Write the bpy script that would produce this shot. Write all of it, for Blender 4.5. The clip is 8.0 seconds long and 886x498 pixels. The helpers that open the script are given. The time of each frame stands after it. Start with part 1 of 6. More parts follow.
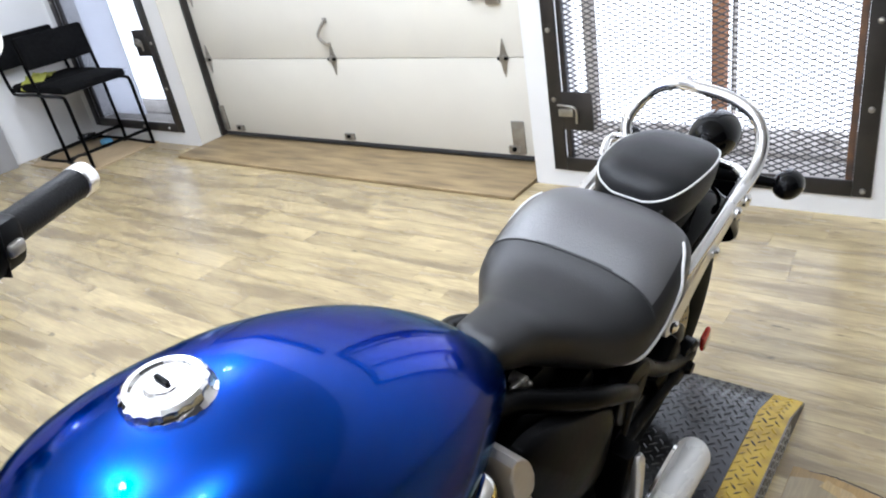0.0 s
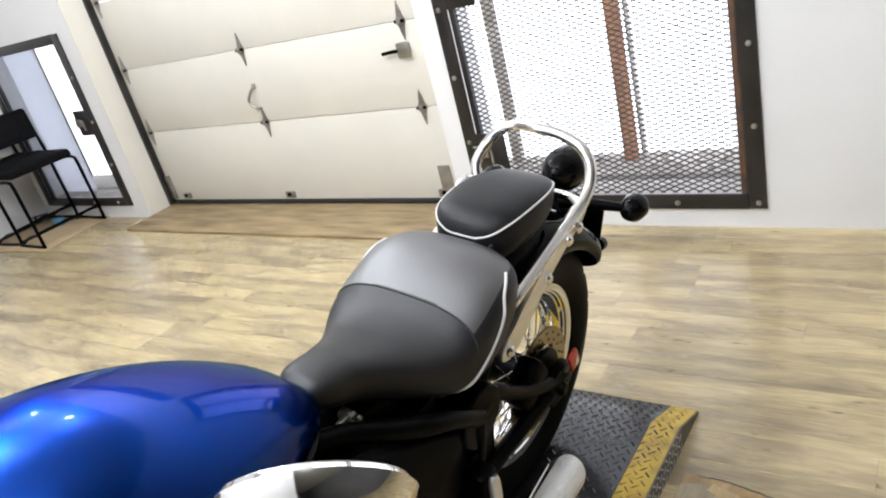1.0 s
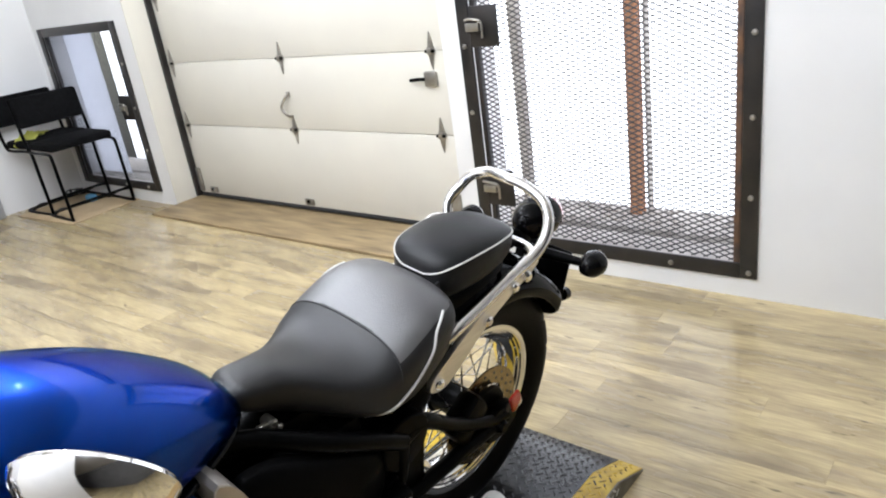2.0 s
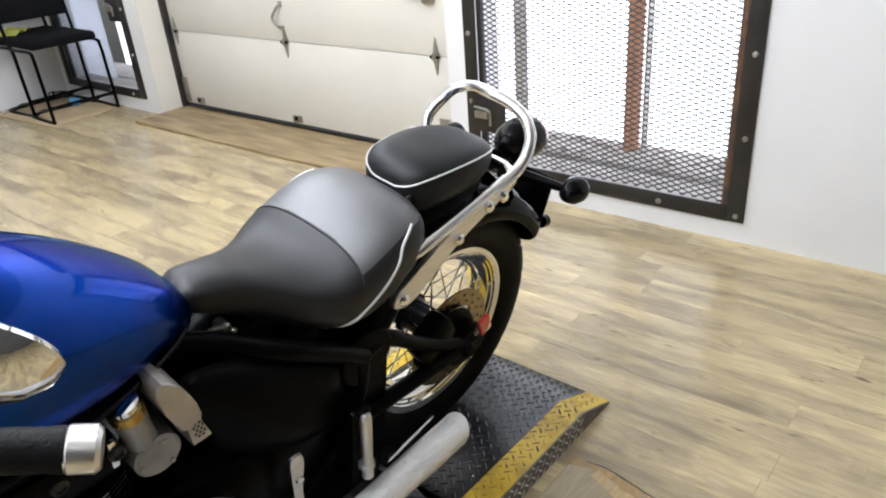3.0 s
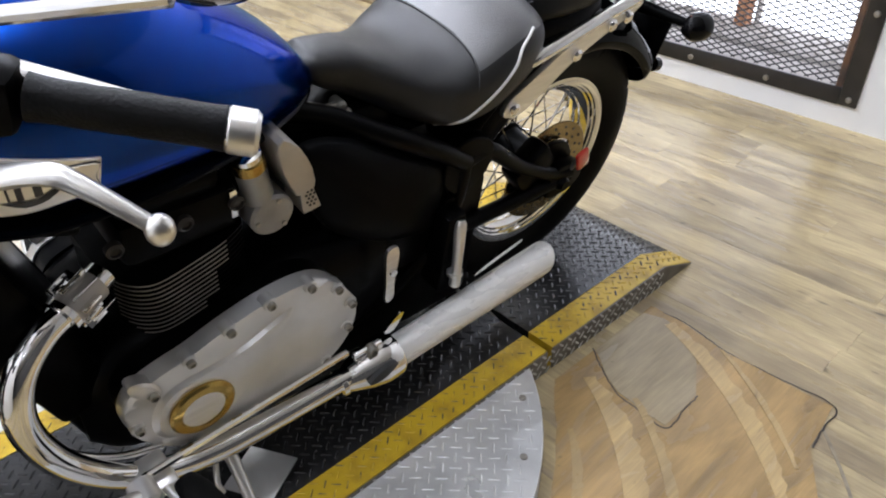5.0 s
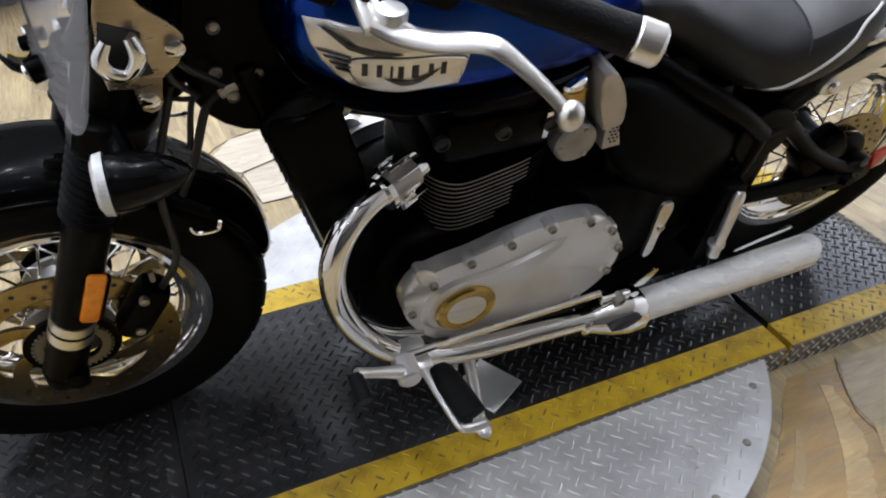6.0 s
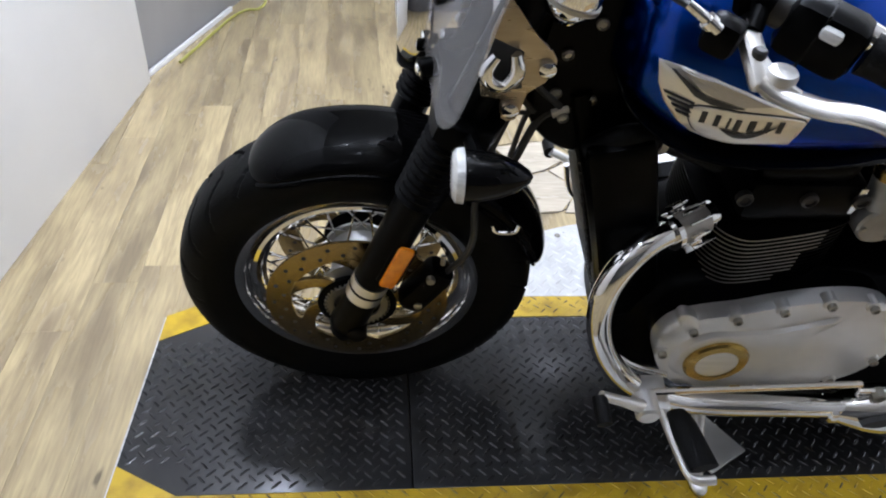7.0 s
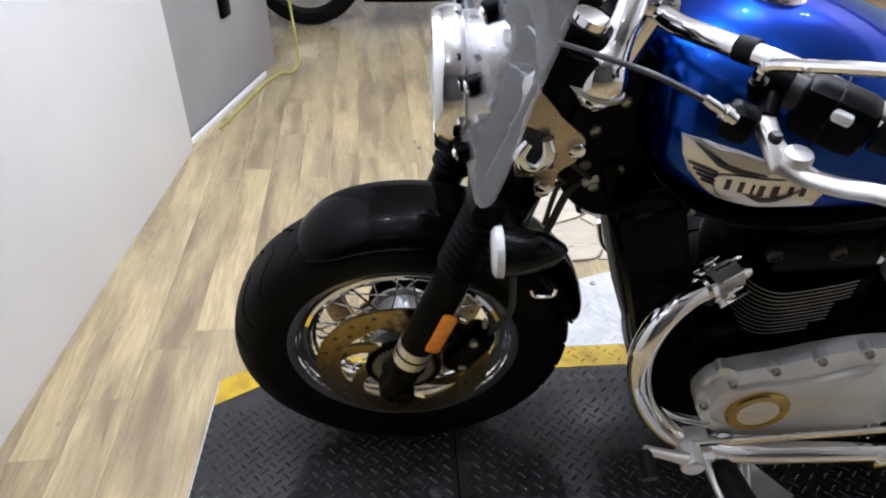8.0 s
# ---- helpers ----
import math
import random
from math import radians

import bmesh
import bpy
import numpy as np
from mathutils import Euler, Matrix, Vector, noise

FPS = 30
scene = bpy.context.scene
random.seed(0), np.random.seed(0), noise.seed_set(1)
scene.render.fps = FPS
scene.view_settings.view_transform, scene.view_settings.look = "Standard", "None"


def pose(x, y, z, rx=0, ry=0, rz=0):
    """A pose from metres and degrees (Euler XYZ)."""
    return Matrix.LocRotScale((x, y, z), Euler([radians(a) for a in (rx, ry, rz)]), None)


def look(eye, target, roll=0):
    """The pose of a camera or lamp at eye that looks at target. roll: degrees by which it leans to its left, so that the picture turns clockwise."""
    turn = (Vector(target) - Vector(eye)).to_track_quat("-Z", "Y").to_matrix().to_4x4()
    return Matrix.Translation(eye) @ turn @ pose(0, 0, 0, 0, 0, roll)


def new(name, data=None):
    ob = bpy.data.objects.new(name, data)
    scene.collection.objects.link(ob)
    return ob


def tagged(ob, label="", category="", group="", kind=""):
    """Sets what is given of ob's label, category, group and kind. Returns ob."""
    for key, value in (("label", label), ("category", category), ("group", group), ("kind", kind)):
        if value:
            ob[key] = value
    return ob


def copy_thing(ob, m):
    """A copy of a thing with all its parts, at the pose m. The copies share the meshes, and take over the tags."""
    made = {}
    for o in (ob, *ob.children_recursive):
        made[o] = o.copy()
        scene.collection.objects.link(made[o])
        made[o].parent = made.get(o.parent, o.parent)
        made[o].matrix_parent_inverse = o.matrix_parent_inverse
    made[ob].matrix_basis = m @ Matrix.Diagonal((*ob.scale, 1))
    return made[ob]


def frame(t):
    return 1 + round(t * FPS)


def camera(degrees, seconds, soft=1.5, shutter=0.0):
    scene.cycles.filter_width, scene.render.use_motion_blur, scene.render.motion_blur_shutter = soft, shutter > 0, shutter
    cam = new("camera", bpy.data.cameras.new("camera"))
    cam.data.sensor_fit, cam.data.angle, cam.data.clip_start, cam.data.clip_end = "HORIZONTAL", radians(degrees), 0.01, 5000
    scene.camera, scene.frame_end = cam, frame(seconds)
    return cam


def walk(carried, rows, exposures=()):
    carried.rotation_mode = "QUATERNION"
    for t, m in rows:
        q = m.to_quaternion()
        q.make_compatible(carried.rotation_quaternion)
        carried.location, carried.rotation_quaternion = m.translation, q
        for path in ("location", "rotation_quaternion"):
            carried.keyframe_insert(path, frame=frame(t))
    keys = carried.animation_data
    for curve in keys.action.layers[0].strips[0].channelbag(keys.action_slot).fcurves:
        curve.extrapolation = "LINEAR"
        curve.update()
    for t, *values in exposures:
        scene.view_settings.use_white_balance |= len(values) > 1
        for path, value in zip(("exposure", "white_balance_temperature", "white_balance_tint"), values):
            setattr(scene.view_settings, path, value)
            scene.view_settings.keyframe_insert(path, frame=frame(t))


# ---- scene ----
cam = camera(63.0, 8.0, soft=2.0)
PATH = [
    (0, (0.584, 0.311, 1.344), (-0.602, 1.643, 0.438), -10.4),
    (0.5, (0.668, 0.426, 1.29), (-0.567, 1.679, 0.34), -16.2),
    (1, (0.84, 0.394, 1.334), (-0.332, 1.8, 0.528), -15.1),
    (1.2, (0.885, 0.365, 1.35), (-0.275, 1.808, 0.593), -12.6),
    (2.3, (1.025, 0.473, 1.363), (-0.243, 1.826, 0.614), -6.8),
    (2.5, (1.019, 0.487, 1.348), (-0.234, 1.824, 0.548), -5.8),
    (3, (1.014, 0.484, 1.304), (-0.183, 1.806, 0.399), -4.6),
    (3.5, (1.008, 0.478, 1.267), (-0.149, 1.781, 0.285), -2.9),
    (4, (1.018, 0.473, 1.232), (-0.092, 1.754, 0.17), -1.8),
    (4.2, (1.018, 0.469, 1.216), (-0.079, 1.733, 0.121), -1.6),
    (5.3, (0.985, 0.328, 1.164), (-0.286, 1.313, -0.025), -0.0),
    (5.5, (0.976, 0.298, 1.155), (-0.328, 1.203, -0.061), 1.0),
    (6, (0.96, 0.202, 1.153), (-0.471, 0.864, -0.077), 1.6),
    (6.5, (0.961, 0.122, 1.171), (-0.586, 0.511, -0.035), 2.1),
    (7, (0.978, 0.051, 1.18), (-0.613, 0.235, -0.018), 3.9),
    (7.5, (0.995, 0.024, 1.194), (-0.634, 0.101, 0.046), 3.5),
    (8, (0.995, 0.036, 1.249), (-0.656, 0.131, 0.137), -0.6),
]
walk(cam, [(t, look(eye, target, roll)) for t, eye, target, roll in PATH],
     exposures=[(0.0, -0.1, 5850, 14), (1.0, -0.15, 6250, 14), (2.5, -0.15, 6100, 14), (4.0, -0.2, 6150, 16), (5.5, -0.25, 5950, 17), (6.5, -0.35, 5850, 16), (7.3, -0.38, 5700, 16), (8.0, -0.42, 5850, 18)])

# ---- light ----
world = bpy.data.worlds.new("world")
scene.world = world
world.use_nodes = True
wt = world.node_tree
sky = wt.nodes.new("ShaderNodeTexSky")
sky.sky_type, sky.sun_disc = "NISHITA", False
sky.sun_elevation, sky.sun_rotation = radians(45), radians(90)
wt.links.new(sky.outputs[0], wt.nodes["Background"].inputs[0])
wt.nodes["Background"].inputs[1].default_value = 0.15

# overcast daylight along the outside of the window wall
sun = bpy.data.lights.new("sun", "SUN")
sun.energy, sun.angle, sun.color = 1.5, radians(12), (1.0, 0.97, 0.93)
new("sun", sun).matrix_world = look((10, 3.2, 10), (0, 3.4, 0))

CEIL = 3.0
LAMP_POWER = 1.85
# unseen ceiling lamps: x, y, watts; three match reflected highlights, others are added fill
LAMPS = [(-1.45, 1.35, 46), (-0.62, 0.42, 60), (-1.75, 2.3, 21), (-2.55, 2.2, 34), (0.46, 0.80, 22), (0.3, -0.1, 6), (-3.3, 0.9, 5), (-0.45, -0.35, 26), (1.8, -0.5, 5)]

# ---- materials ----
def mat(name, colour, rough=0.5, metal=0.0, other=None, scale=8.0, stretch=(1, 1, 1), bump=0.0, bump_scale=60.0,
        coat=0.0, per_object=0.0, per_island=0.0, rough_var=0.0, spec=0.5, detail=6.0, low=0.35, high=0.68):
    """A surface with coarse mottling between two colours, fine relief and uneven gloss."""
    m = bpy.data.materials.new(name)
    m.use_nodes = True
    n, l = m.node_tree.nodes, m.node_tree.links
    b = n["Principled BSDF"]
    b.inputs["Roughness"].default_value = rough
    b.inputs["Metallic"].default_value = metal
    b.inputs["Coat Weight"].default_value = coat
    b.inputs["Coat Roughness"].default_value = 0.015
    b.inputs["Specular IOR Level"].default_value = spec
    tc = n.new("ShaderNodeTexCoord")
    mp = n.new("ShaderNodeMapping")
    mp.inputs["Scale"].default_value = stretch
    l.new(tc.outputs["Object"], mp.inputs[0])
    no = n.new("ShaderNodeTexNoise")
    no.inputs["Scale"].default_value = scale
    no.inputs["Detail"].default_value = detail
    l.new(mp.outputs[0], no.inputs["Vector"])
    cr = n.new("ShaderNodeMapRange")
    cr.inputs["From Min"].default_value, cr.inputs["From Max"].default_value = low, high
    l.new(no.outputs["Fac"], cr.inputs["Value"])
    mix = n.new("ShaderNodeMix")
    mix.data_type = "RGBA"
    mix.inputs[6].default_value = (*colour, 1)
    mix.inputs[7].default_value = (*(other or [c * 0.88 for c in colour]), 1)
    l.new(cr.outputs[0], mix.inputs[0])
    out = mix.outputs[2]
    if per_object or per_island:
        if per_object:
            src = n.new("ShaderNodeObjectInfo").outputs["Random"]
            amount = per_object
            off = n.new("ShaderNodeVectorMath")
            off.operation = "SCALE"
            off.inputs[0].default_value = (17.0, 9.0, 5.0)
            l.new(src, off.inputs["Scale"])
            l.new(off.outputs[0], mp.inputs["Location"])
        else:
            src = n.new("ShaderNodeNewGeometry").outputs["Random Per Island"]
            amount = per_island
        hv = n.new("ShaderNodeHueSaturation")
        vr = n.new("ShaderNodeMapRange")
        vr.inputs["To Min"].default_value, vr.inputs["To Max"].default_value = 1 - amount, 1 + amount
        l.new(src, vr.inputs["Value"])
        l.new(vr.outputs[0], hv.inputs["Value"])
        l.new(out, hv.inputs["Color"])
        out = hv.outputs[0]
    l.new(out, b.inputs["Base Color"])
    if rough_var:
        rr = n.new("ShaderNodeMapRange")
        rr.inputs["To Min"].default_value, rr.inputs["To Max"].default_value = max(0.02, rough - rough_var), rough + rough_var
        l.new(no.outputs["Fac"], rr.inputs["Value"])
        l.new(rr.outputs[0], b.inputs["Roughness"])
    if bump:
        n2 = n.new("ShaderNodeTexNoise")
        n2.inputs["Scale"].default_value = bump_scale
        n2.inputs["Detail"].default_value = 3
        l.new(mp.outputs[0], n2.inputs["Vector"])
        bp = n.new("ShaderNodeBump")
        bp.inputs["Strength"].default_value = bump
        bp.inputs["Distance"].default_value = 0.002
        l.new(n2.outputs["Fac"], bp.inputs["Height"])
        l.new(bp.outputs[0], b.inputs["Normal"])
    return m


def glow(name, colour, strength):
    m = bpy.data.materials.new(name)
    m.use_nodes = True
    b = m.node_tree.nodes["Principled BSDF"]
    b.inputs["Base Color"].default_value = (*colour, 1)
    b.inputs["Emission Color"].default_value = (*colour, 1)
    b.inputs["Emission Strength"].default_value = strength
    return m


def clear(name, colour, rough=0.02, alpha_mix=0.85):
    """Thin clear plastic or glass: mostly see-through, with a real gloss."""
    m = bpy.data.materials.new(name)
    m.use_nodes = True
    n, l = m.node_tree.nodes, m.node_tree.links
    out = n["Material Output"]
    tr, gl, mx = n.new("ShaderNodeBsdfTransparent"), n.new("ShaderNodeBsdfPrincipled"), n.new("ShaderNodeMixShader")
    tr.inputs[0].default_value = (*colour, 1)
    gl.inputs["Base Color"].default_value = (*colour, 1)
    gl.inputs["Roughness"].default_value = rough
    gl.inputs["Specular IOR Level"].default_value = 0.6
    mx.inputs[0].default_value = 1 - alpha_mix
    l.new(tr.outputs[0], mx.inputs[1])
    l.new(gl.outputs[0], mx.inputs[2])
    l.new(mx.outputs[0], out.inputs["Surface"])
    return m


WHITE = mat("white_wall_paint", (0.82, 0.815, 0.80), 0.6, other=(0.76, 0.755, 0.74), scale=1.6, bump=0.15, bump_scale=120, rough_var=0.08)
CREAM = mat("cream_door_paint", (0.72, 0.69, 0.60), 0.42, other=(0.68, 0.65, 0.57), scale=2.2, bump=0.12, bump_scale=180, rough_var=0.06)
# grey paint, taken darker to include the shade on the stub wall
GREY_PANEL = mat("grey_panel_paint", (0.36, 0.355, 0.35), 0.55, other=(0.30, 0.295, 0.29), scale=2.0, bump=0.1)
CEILING = mat("ceiling_paint", (0.66, 0.655, 0.64), 0.8)
# this dark colour stands for the unlit side of the room in reflections
UNSEEN_WALL_DARK = mat("unseen_wall_dark", (0.09, 0.086, 0.082), 0.7, other=(0.07, 0.067, 0.064), scale=1.5)


def wood(name, light, mid, dark, source, amount, turned=False, warp=0.0):
    """Wood-effect board: cloudy bands, fine grain, small dark knots, each board shifted and toned by its own number."""
    m = mat(name, light, 0.27, other=mid, scale=1.0, bump=0.0)
    n, l = m.node_tree.nodes, m.node_tree.links
    b = n["Principled BSDF"]
    rnd = n.new("ShaderNodeObjectInfo").outputs["Random"] if source == "object" else n.new("ShaderNodeNewGeometry").outputs["Random Per Island"]
    off = n.new("ShaderNodeVectorMath")
    off.operation = "SCALE"
    off.inputs[0].default_value = (37.0, 19.0, 5.0)
    l.new(rnd, off.inputs["Scale"])
    tc = n.new("ShaderNodeTexCoord")

    def layer(scale, stretch, detail, low, high):
        mp = n.new("ShaderNodeMapping")
        mp.inputs["Scale"].default_value = (stretch[1], stretch[0], 1) if turned else stretch
        l.new(tc.outputs["Object"], mp.inputs[0])
        l.new(off.outputs[0], mp.inputs["Location"])
        no = n.new("ShaderNodeTexNoise")
        no.inputs["Scale"].default_value, no.inputs["Detail"].default_value = scale, detail
        no.inputs["Distortion"].default_value = warp
        l.new(mp.outputs[0], no.inputs["Vector"])
        r = n.new("ShaderNodeMapRange")
        r.inputs["From Min"].default_value, r.inputs["From Max"].default_value = low, high
        l.new(no.outputs["Fac"], r.inputs["Value"])
        return r.outputs[0]

    cloud = layer(3.0, (0.9, 4.5, 1), 6, 0.40, 0.67)
    grain = layer(9.0, (1.2, 16.0, 1), 4, 0.35, 0.75)
    knot = layer(11.0, (1.0, 2.4, 1), 2, 0.70, 0.78)

    def blend(kind, fac, x, y, share=1.0):
        mx = n.new("ShaderNodeMix")
        mx.data_type, mx.blend_type = "RGBA", kind
        k = n.new("ShaderNodeMath")
        k.operation = "MULTIPLY"
        k.inputs[1].default_value = share
        l.new(fac, k.inputs[0])
        l.new(k.outputs[0], mx.inputs[0])
        for sock, v in ((mx.inputs[6], x), (mx.inputs[7], y)):
            if isinstance(v, tuple):
                sock.default_value = (*v, 1)
            else:
                l.new(v, sock)
        return mx.outputs[2]

    c = blend("MIX", cloud, light, mid)
    c = blend("MIX", grain, c, dark, 0.38)
    c = blend("MIX", knot, c, tuple(v * 0.35 for v in dark), 0.7)
    hv = n.new("ShaderNodeHueSaturation")
    vr = n.new("ShaderNodeMapRange")
    vr.inputs["To Min"].default_value, vr.inputs["To Max"].default_value = 1 - amount, 1 + amount
    l.new(rnd, vr.inputs["Value"])
    l.new(vr.outputs[0], hv.inputs["Value"])
    l.new(c, hv.inputs["Color"])
    l.new(hv.outputs[0], b.inputs["Base Color"])
    rr = n.new("ShaderNodeMapRange")
    rr.inputs["To Min"].default_value, rr.inputs["To Max"].default_value = 0.19, 0.33
    l.new(cloud, rr.inputs["Value"])
    l.new(rr.outputs[0], b.inputs["Roughness"])
    bp = n.new("ShaderNodeBump")
    bp.inputs["Strength"].default_value, bp.inputs["Distance"].default_value = 0.12, 0.001
    l.new(grain, bp.inputs["Height"])
    l.new(bp.outputs[0], b.inputs["Normal"])
    return m


PLANK = wood("plank", (0.55, 0.440, 0.242), (0.300, 0.232, 0.135), (0.105, 0.080, 0.052), "object", 0.14)
PLANK_FAR = wood("plank_far", (0.53, 0.425, 0.228), (0.29, 0.222, 0.128), (0.095, 0.074, 0.050), "island", 0.22)
SUBFLOOR = mat("subfloor", (0.22, 0.17, 0.11), 0.8)
FLAG = wood("grey_flagstone", (0.42, 0.335, 0.195), (0.25, 0.20, 0.122), (0.13, 0.105, 0.07), "object", 0.10, True, 0.8)
FLAG_OCHRE = wood("ochre_flagstone", (0.47, 0.305, 0.118), (0.27, 0.18, 0.078), (0.13, 0.09, 0.045), "object", 0.06, True, 1.2)
FLAG_PALE = wood("pale_flagstone", (0.66, 0.58, 0.45), (0.50, 0.435, 0.33), (0.30, 0.26, 0.19), "object", 0.08, True, 0.8)
WORN = wood("worn_pale_stone", (0.52, 0.37, 0.165), (0.38, 0.27, 0.125), (0.17, 0.12, 0.06), "object", 0.10, True, 1.0)
CRACK = mat("dark_joint", (0.035, 0.03, 0.026), 0.8)
SCUFF = mat("scuffed_board", (0.20, 0.165, 0.115), 0.5, other=(0.30, 0.25, 0.17), scale=30)
PLY = mat("plywood", (0.37, 0.27, 0.14), 0.5, other=(0.17, 0.12, 0.062), scale=4, stretch=(0.8, 5, 1), bump=0.3, detail=8)
STEEL = mat("tread_steel", (0.74, 0.74, 0.73), 0.32, 0.42, other=(0.52, 0.52, 0.51), scale=9, bump=0.12, rough_var=0.12)
BLACK_TREAD = mat("black_tread_paint", (0.018, 0.018, 0.0184), 0.19, other=(0.030, 0.030, 0.0305), scale=7, bump=0.05, rough_var=0.06, spec=0.38)
YELLOW = mat("yellow_tread_paint", (0.56, 0.37, 0.012), 0.40, other=(0.30, 0.185, 0.010), scale=22, bump=0.2, rough_var=0.1, low=0.46, high=0.78)
YELLOW_WORN = mat("scuffed_yellow_lugs", (0.52, 0.34, 0.014), 0.45, other=(0.07, 0.055, 0.03), scale=34, bump=0.2, low=0.44, high=0.60)
BLACK_STEEL = mat("black_steel", (0.007, 0.0068, 0.0066), 0.42, 0.0, other=(0.024, 0.019, 0.016), scale=9, bump=0.25, rough_var=0.12)
MESH_STEEL = mat("mesh_steel", (0.045, 0.043, 0.042), 0.5, 0.3)
RUST = mat("rusty_steel", (0.17, 0.085, 0.04), 0.7, 0.2, other=(0.06, 0.045, 0.04), scale=14, bump=0.5)
WOOD_POST = mat("weathered_post", (0.60, 0.29, 0.145), 0.75, other=(0.44, 0.20, 0.10), scale=6, stretch=(4, 4, 0.6), bump=0.4)
CONCRETE = mat("dusty_concrete", (0.50, 0.47, 0.43), 0.9, other=(0.32, 0.29, 0.26), scale=9, bump=0.7, bump_scale=25)
ZINC = mat("zinc_hardware", (0.42, 0.40, 0.36), 0.38, 0.8, other=(0.30, 0.28, 0.24), scale=20, bump=0.15)
HUB = mat("satin_hub_alloy", (0.34, 0.335, 0.325), 0.38, 0.6, other=(0.24, 0.236, 0.23), scale=18, bump=0.1, rough_var=0.08)
RIM_STEEL = mat("worn_rim_steel", (0.20, 0.185, 0.16), 0.45, 0.5, other=(0.10, 0.09, 0.075), scale=12, bump=0.25, rough_var=0.1)
# rubber of the door seal, and the dark that stands for shade in holes
SEAL_HOLE_DARK = mat("seal_and_hole_dark", (0.03, 0.03, 0.03), 0.7)
FABRIC = mat("black_fabric", (0.0035, 0.0035, 0.0038), 0.95, other=(0.007, 0.007, 0.0075), scale=40, bump=0.6, bump_scale=400, spec=0.08)
CLOTH_Y = mat("yellow_cloth", (0.50, 0.50, 0.10), 0.9, other=(0.35, 0.36, 0.06), scale=18, bump=0.6)
CARD = mat("cardboard", (0.45, 0.33, 0.19), 0.85, other=(0.38, 0.28, 0.16), scale=6)
BLUE = mat("blue_metallic_paint", (0.0005, 0.037, 0.280), 0.235, 0.98, other=(0.0005, 0.034, 0.256), scale=3, coat=0.32, spec=0.05)
BLUE.node_tree.nodes["Principled BSDF"].inputs["Specular Tint"].default_value = (0.02, 0.38, 0.50, 1)
CHROME = mat("chrome", (0.88, 0.87, 0.86), 0.07, 1.0, other=(0.82, 0.81, 0.80), scale=6, rough_var=0.04)
SILENCER_STEEL = mat("polished_stainless", (0.93, 0.915, 0.88), 0.28, 0.16, other=(0.90, 0.885, 0.85), scale=10, stretch=(1, 1, 8), bump=0.04, rough_var=0.06)
BRUSHED = mat("brushed_aluminium", (0.80, 0.78, 0.75), 0.32, 1.0, other=(0.70, 0.68, 0.65), scale=12, stretch=(1, 1, 8), bump=0.08, rough_var=0.07)
ALLOY = mat("satin_alloy", (0.78, 0.765, 0.74), 0.34, 0.85, other=(0.66, 0.645, 0.62), scale=10, bump=0.1, rough_var=0.08)
CAST = mat("cast_alloy", (0.52, 0.485, 0.435), 0.40, 0.6, other=(0.42, 0.39, 0.345), scale=14, bump=0.15, rough_var=0.08)
BRONZE = mat("brushed_bronze", (0.50, 0.34, 0.09), 0.26, 1.0, other=(0.40, 0.26, 0.07), scale=20)
DISC = mat("brake_disc_steel", (0.34, 0.26, 0.13), 0.26, 1.0, other=(0.27, 0.205, 0.105), scale=20, stretch=(1, 4, 4), bump=0.1)
GLOSS_BLACK = mat("gloss_black_paint", (0.003, 0.003, 0.0033), 0.07, other=(0.002, 0.002, 0.002), scale=5, coat=0.0, spec=0.16)
FENDER_BLACK = mat("gloss_black_enamel", (0.0012, 0.0012, 0.0013), 0.03, other=(0.002, 0.002, 0.0021), scale=5, spec=0.05)
SIDE_BLACK = mat("side_cover_plastic", (0.0025, 0.0025, 0.0026), 0.34, other=(0.004, 0.004, 0.0042), scale=12, bump=0.1, rough_var=0.06, spec=0.03)
SATIN_BLACK = mat("satin_black_metal", (0.0009, 0.0009, 0.0010), 0.32, 0.0, other=(0.0018, 0.0018, 0.0018), scale=14, bump=0.15, rough_var=0.1, spec=0.05)
TYRE = mat("tyre_rubber", (0.0032, 0.0032, 0.0031), 0.55, other=(0.005, 0.0049, 0.0047), scale=12, bump=0.2, bump_scale=150, spec=0.08)
GRIP = mat("grip_rubber", (0.003, 0.003, 0.003), 0.5, bump=0.5, bump_scale=300, spec=0.13)
VINYL = mat("black_seat_vinyl", (0.010, 0.0098, 0.0098), 0.44, other=(0.014, 0.0137, 0.0137), scale=6, bump=0.25, bump_scale=520, rough_var=0.06, spec=0.36)
VINYL_PAD = mat("black_pad_vinyl", (0.011, 0.011, 0.0112), 0.40, other=(0.015, 0.015, 0.0152), scale=6, bump=0.25, bump_scale=520, rough_var=0.05, spec=0.18)
# same black vinyl, its colour lifted to carry the window's sheen
VINYL_SHEEN = mat("seat_vinyl_sheen", (0.060, 0.058, 0.058), 0.38, other=(0.068, 0.065, 0.065), scale=6, bump=0.35, bump_scale=420, rough_var=0.06, spec=0.9)
PIPING = mat("pale_piping", (0.62, 0.61, 0.58), 0.5)
STITCH = mat("dark_seam", (0.012, 0.012, 0.012), 0.7)
AMBER = mat("amber_reflector", (0.90, 0.31, 0.003), 0.2, coat=0.2, other=(0.74, 0.21, 0.002), scale=60)
RED = mat("red_plastic", (0.60, 0.035, 0.02), 0.2, coat=1.0, other=(0.48, 0.02, 0.015), scale=60)
LENS = mat("clear_lens", (0.70, 0.70, 0.68), 0.12, other=(0.55, 0.55, 0.53), scale=60, stretch=(1, 1, 5), coat=0.5)
BADGE = mat("badge_silver", (0.84, 0.81, 0.75), 0.30, 0.8, other=(0.74, 0.71, 0.65), scale=9)
BADGE_DARK = mat("badge_dark", (0.03, 0.03, 0.033), 0.4)
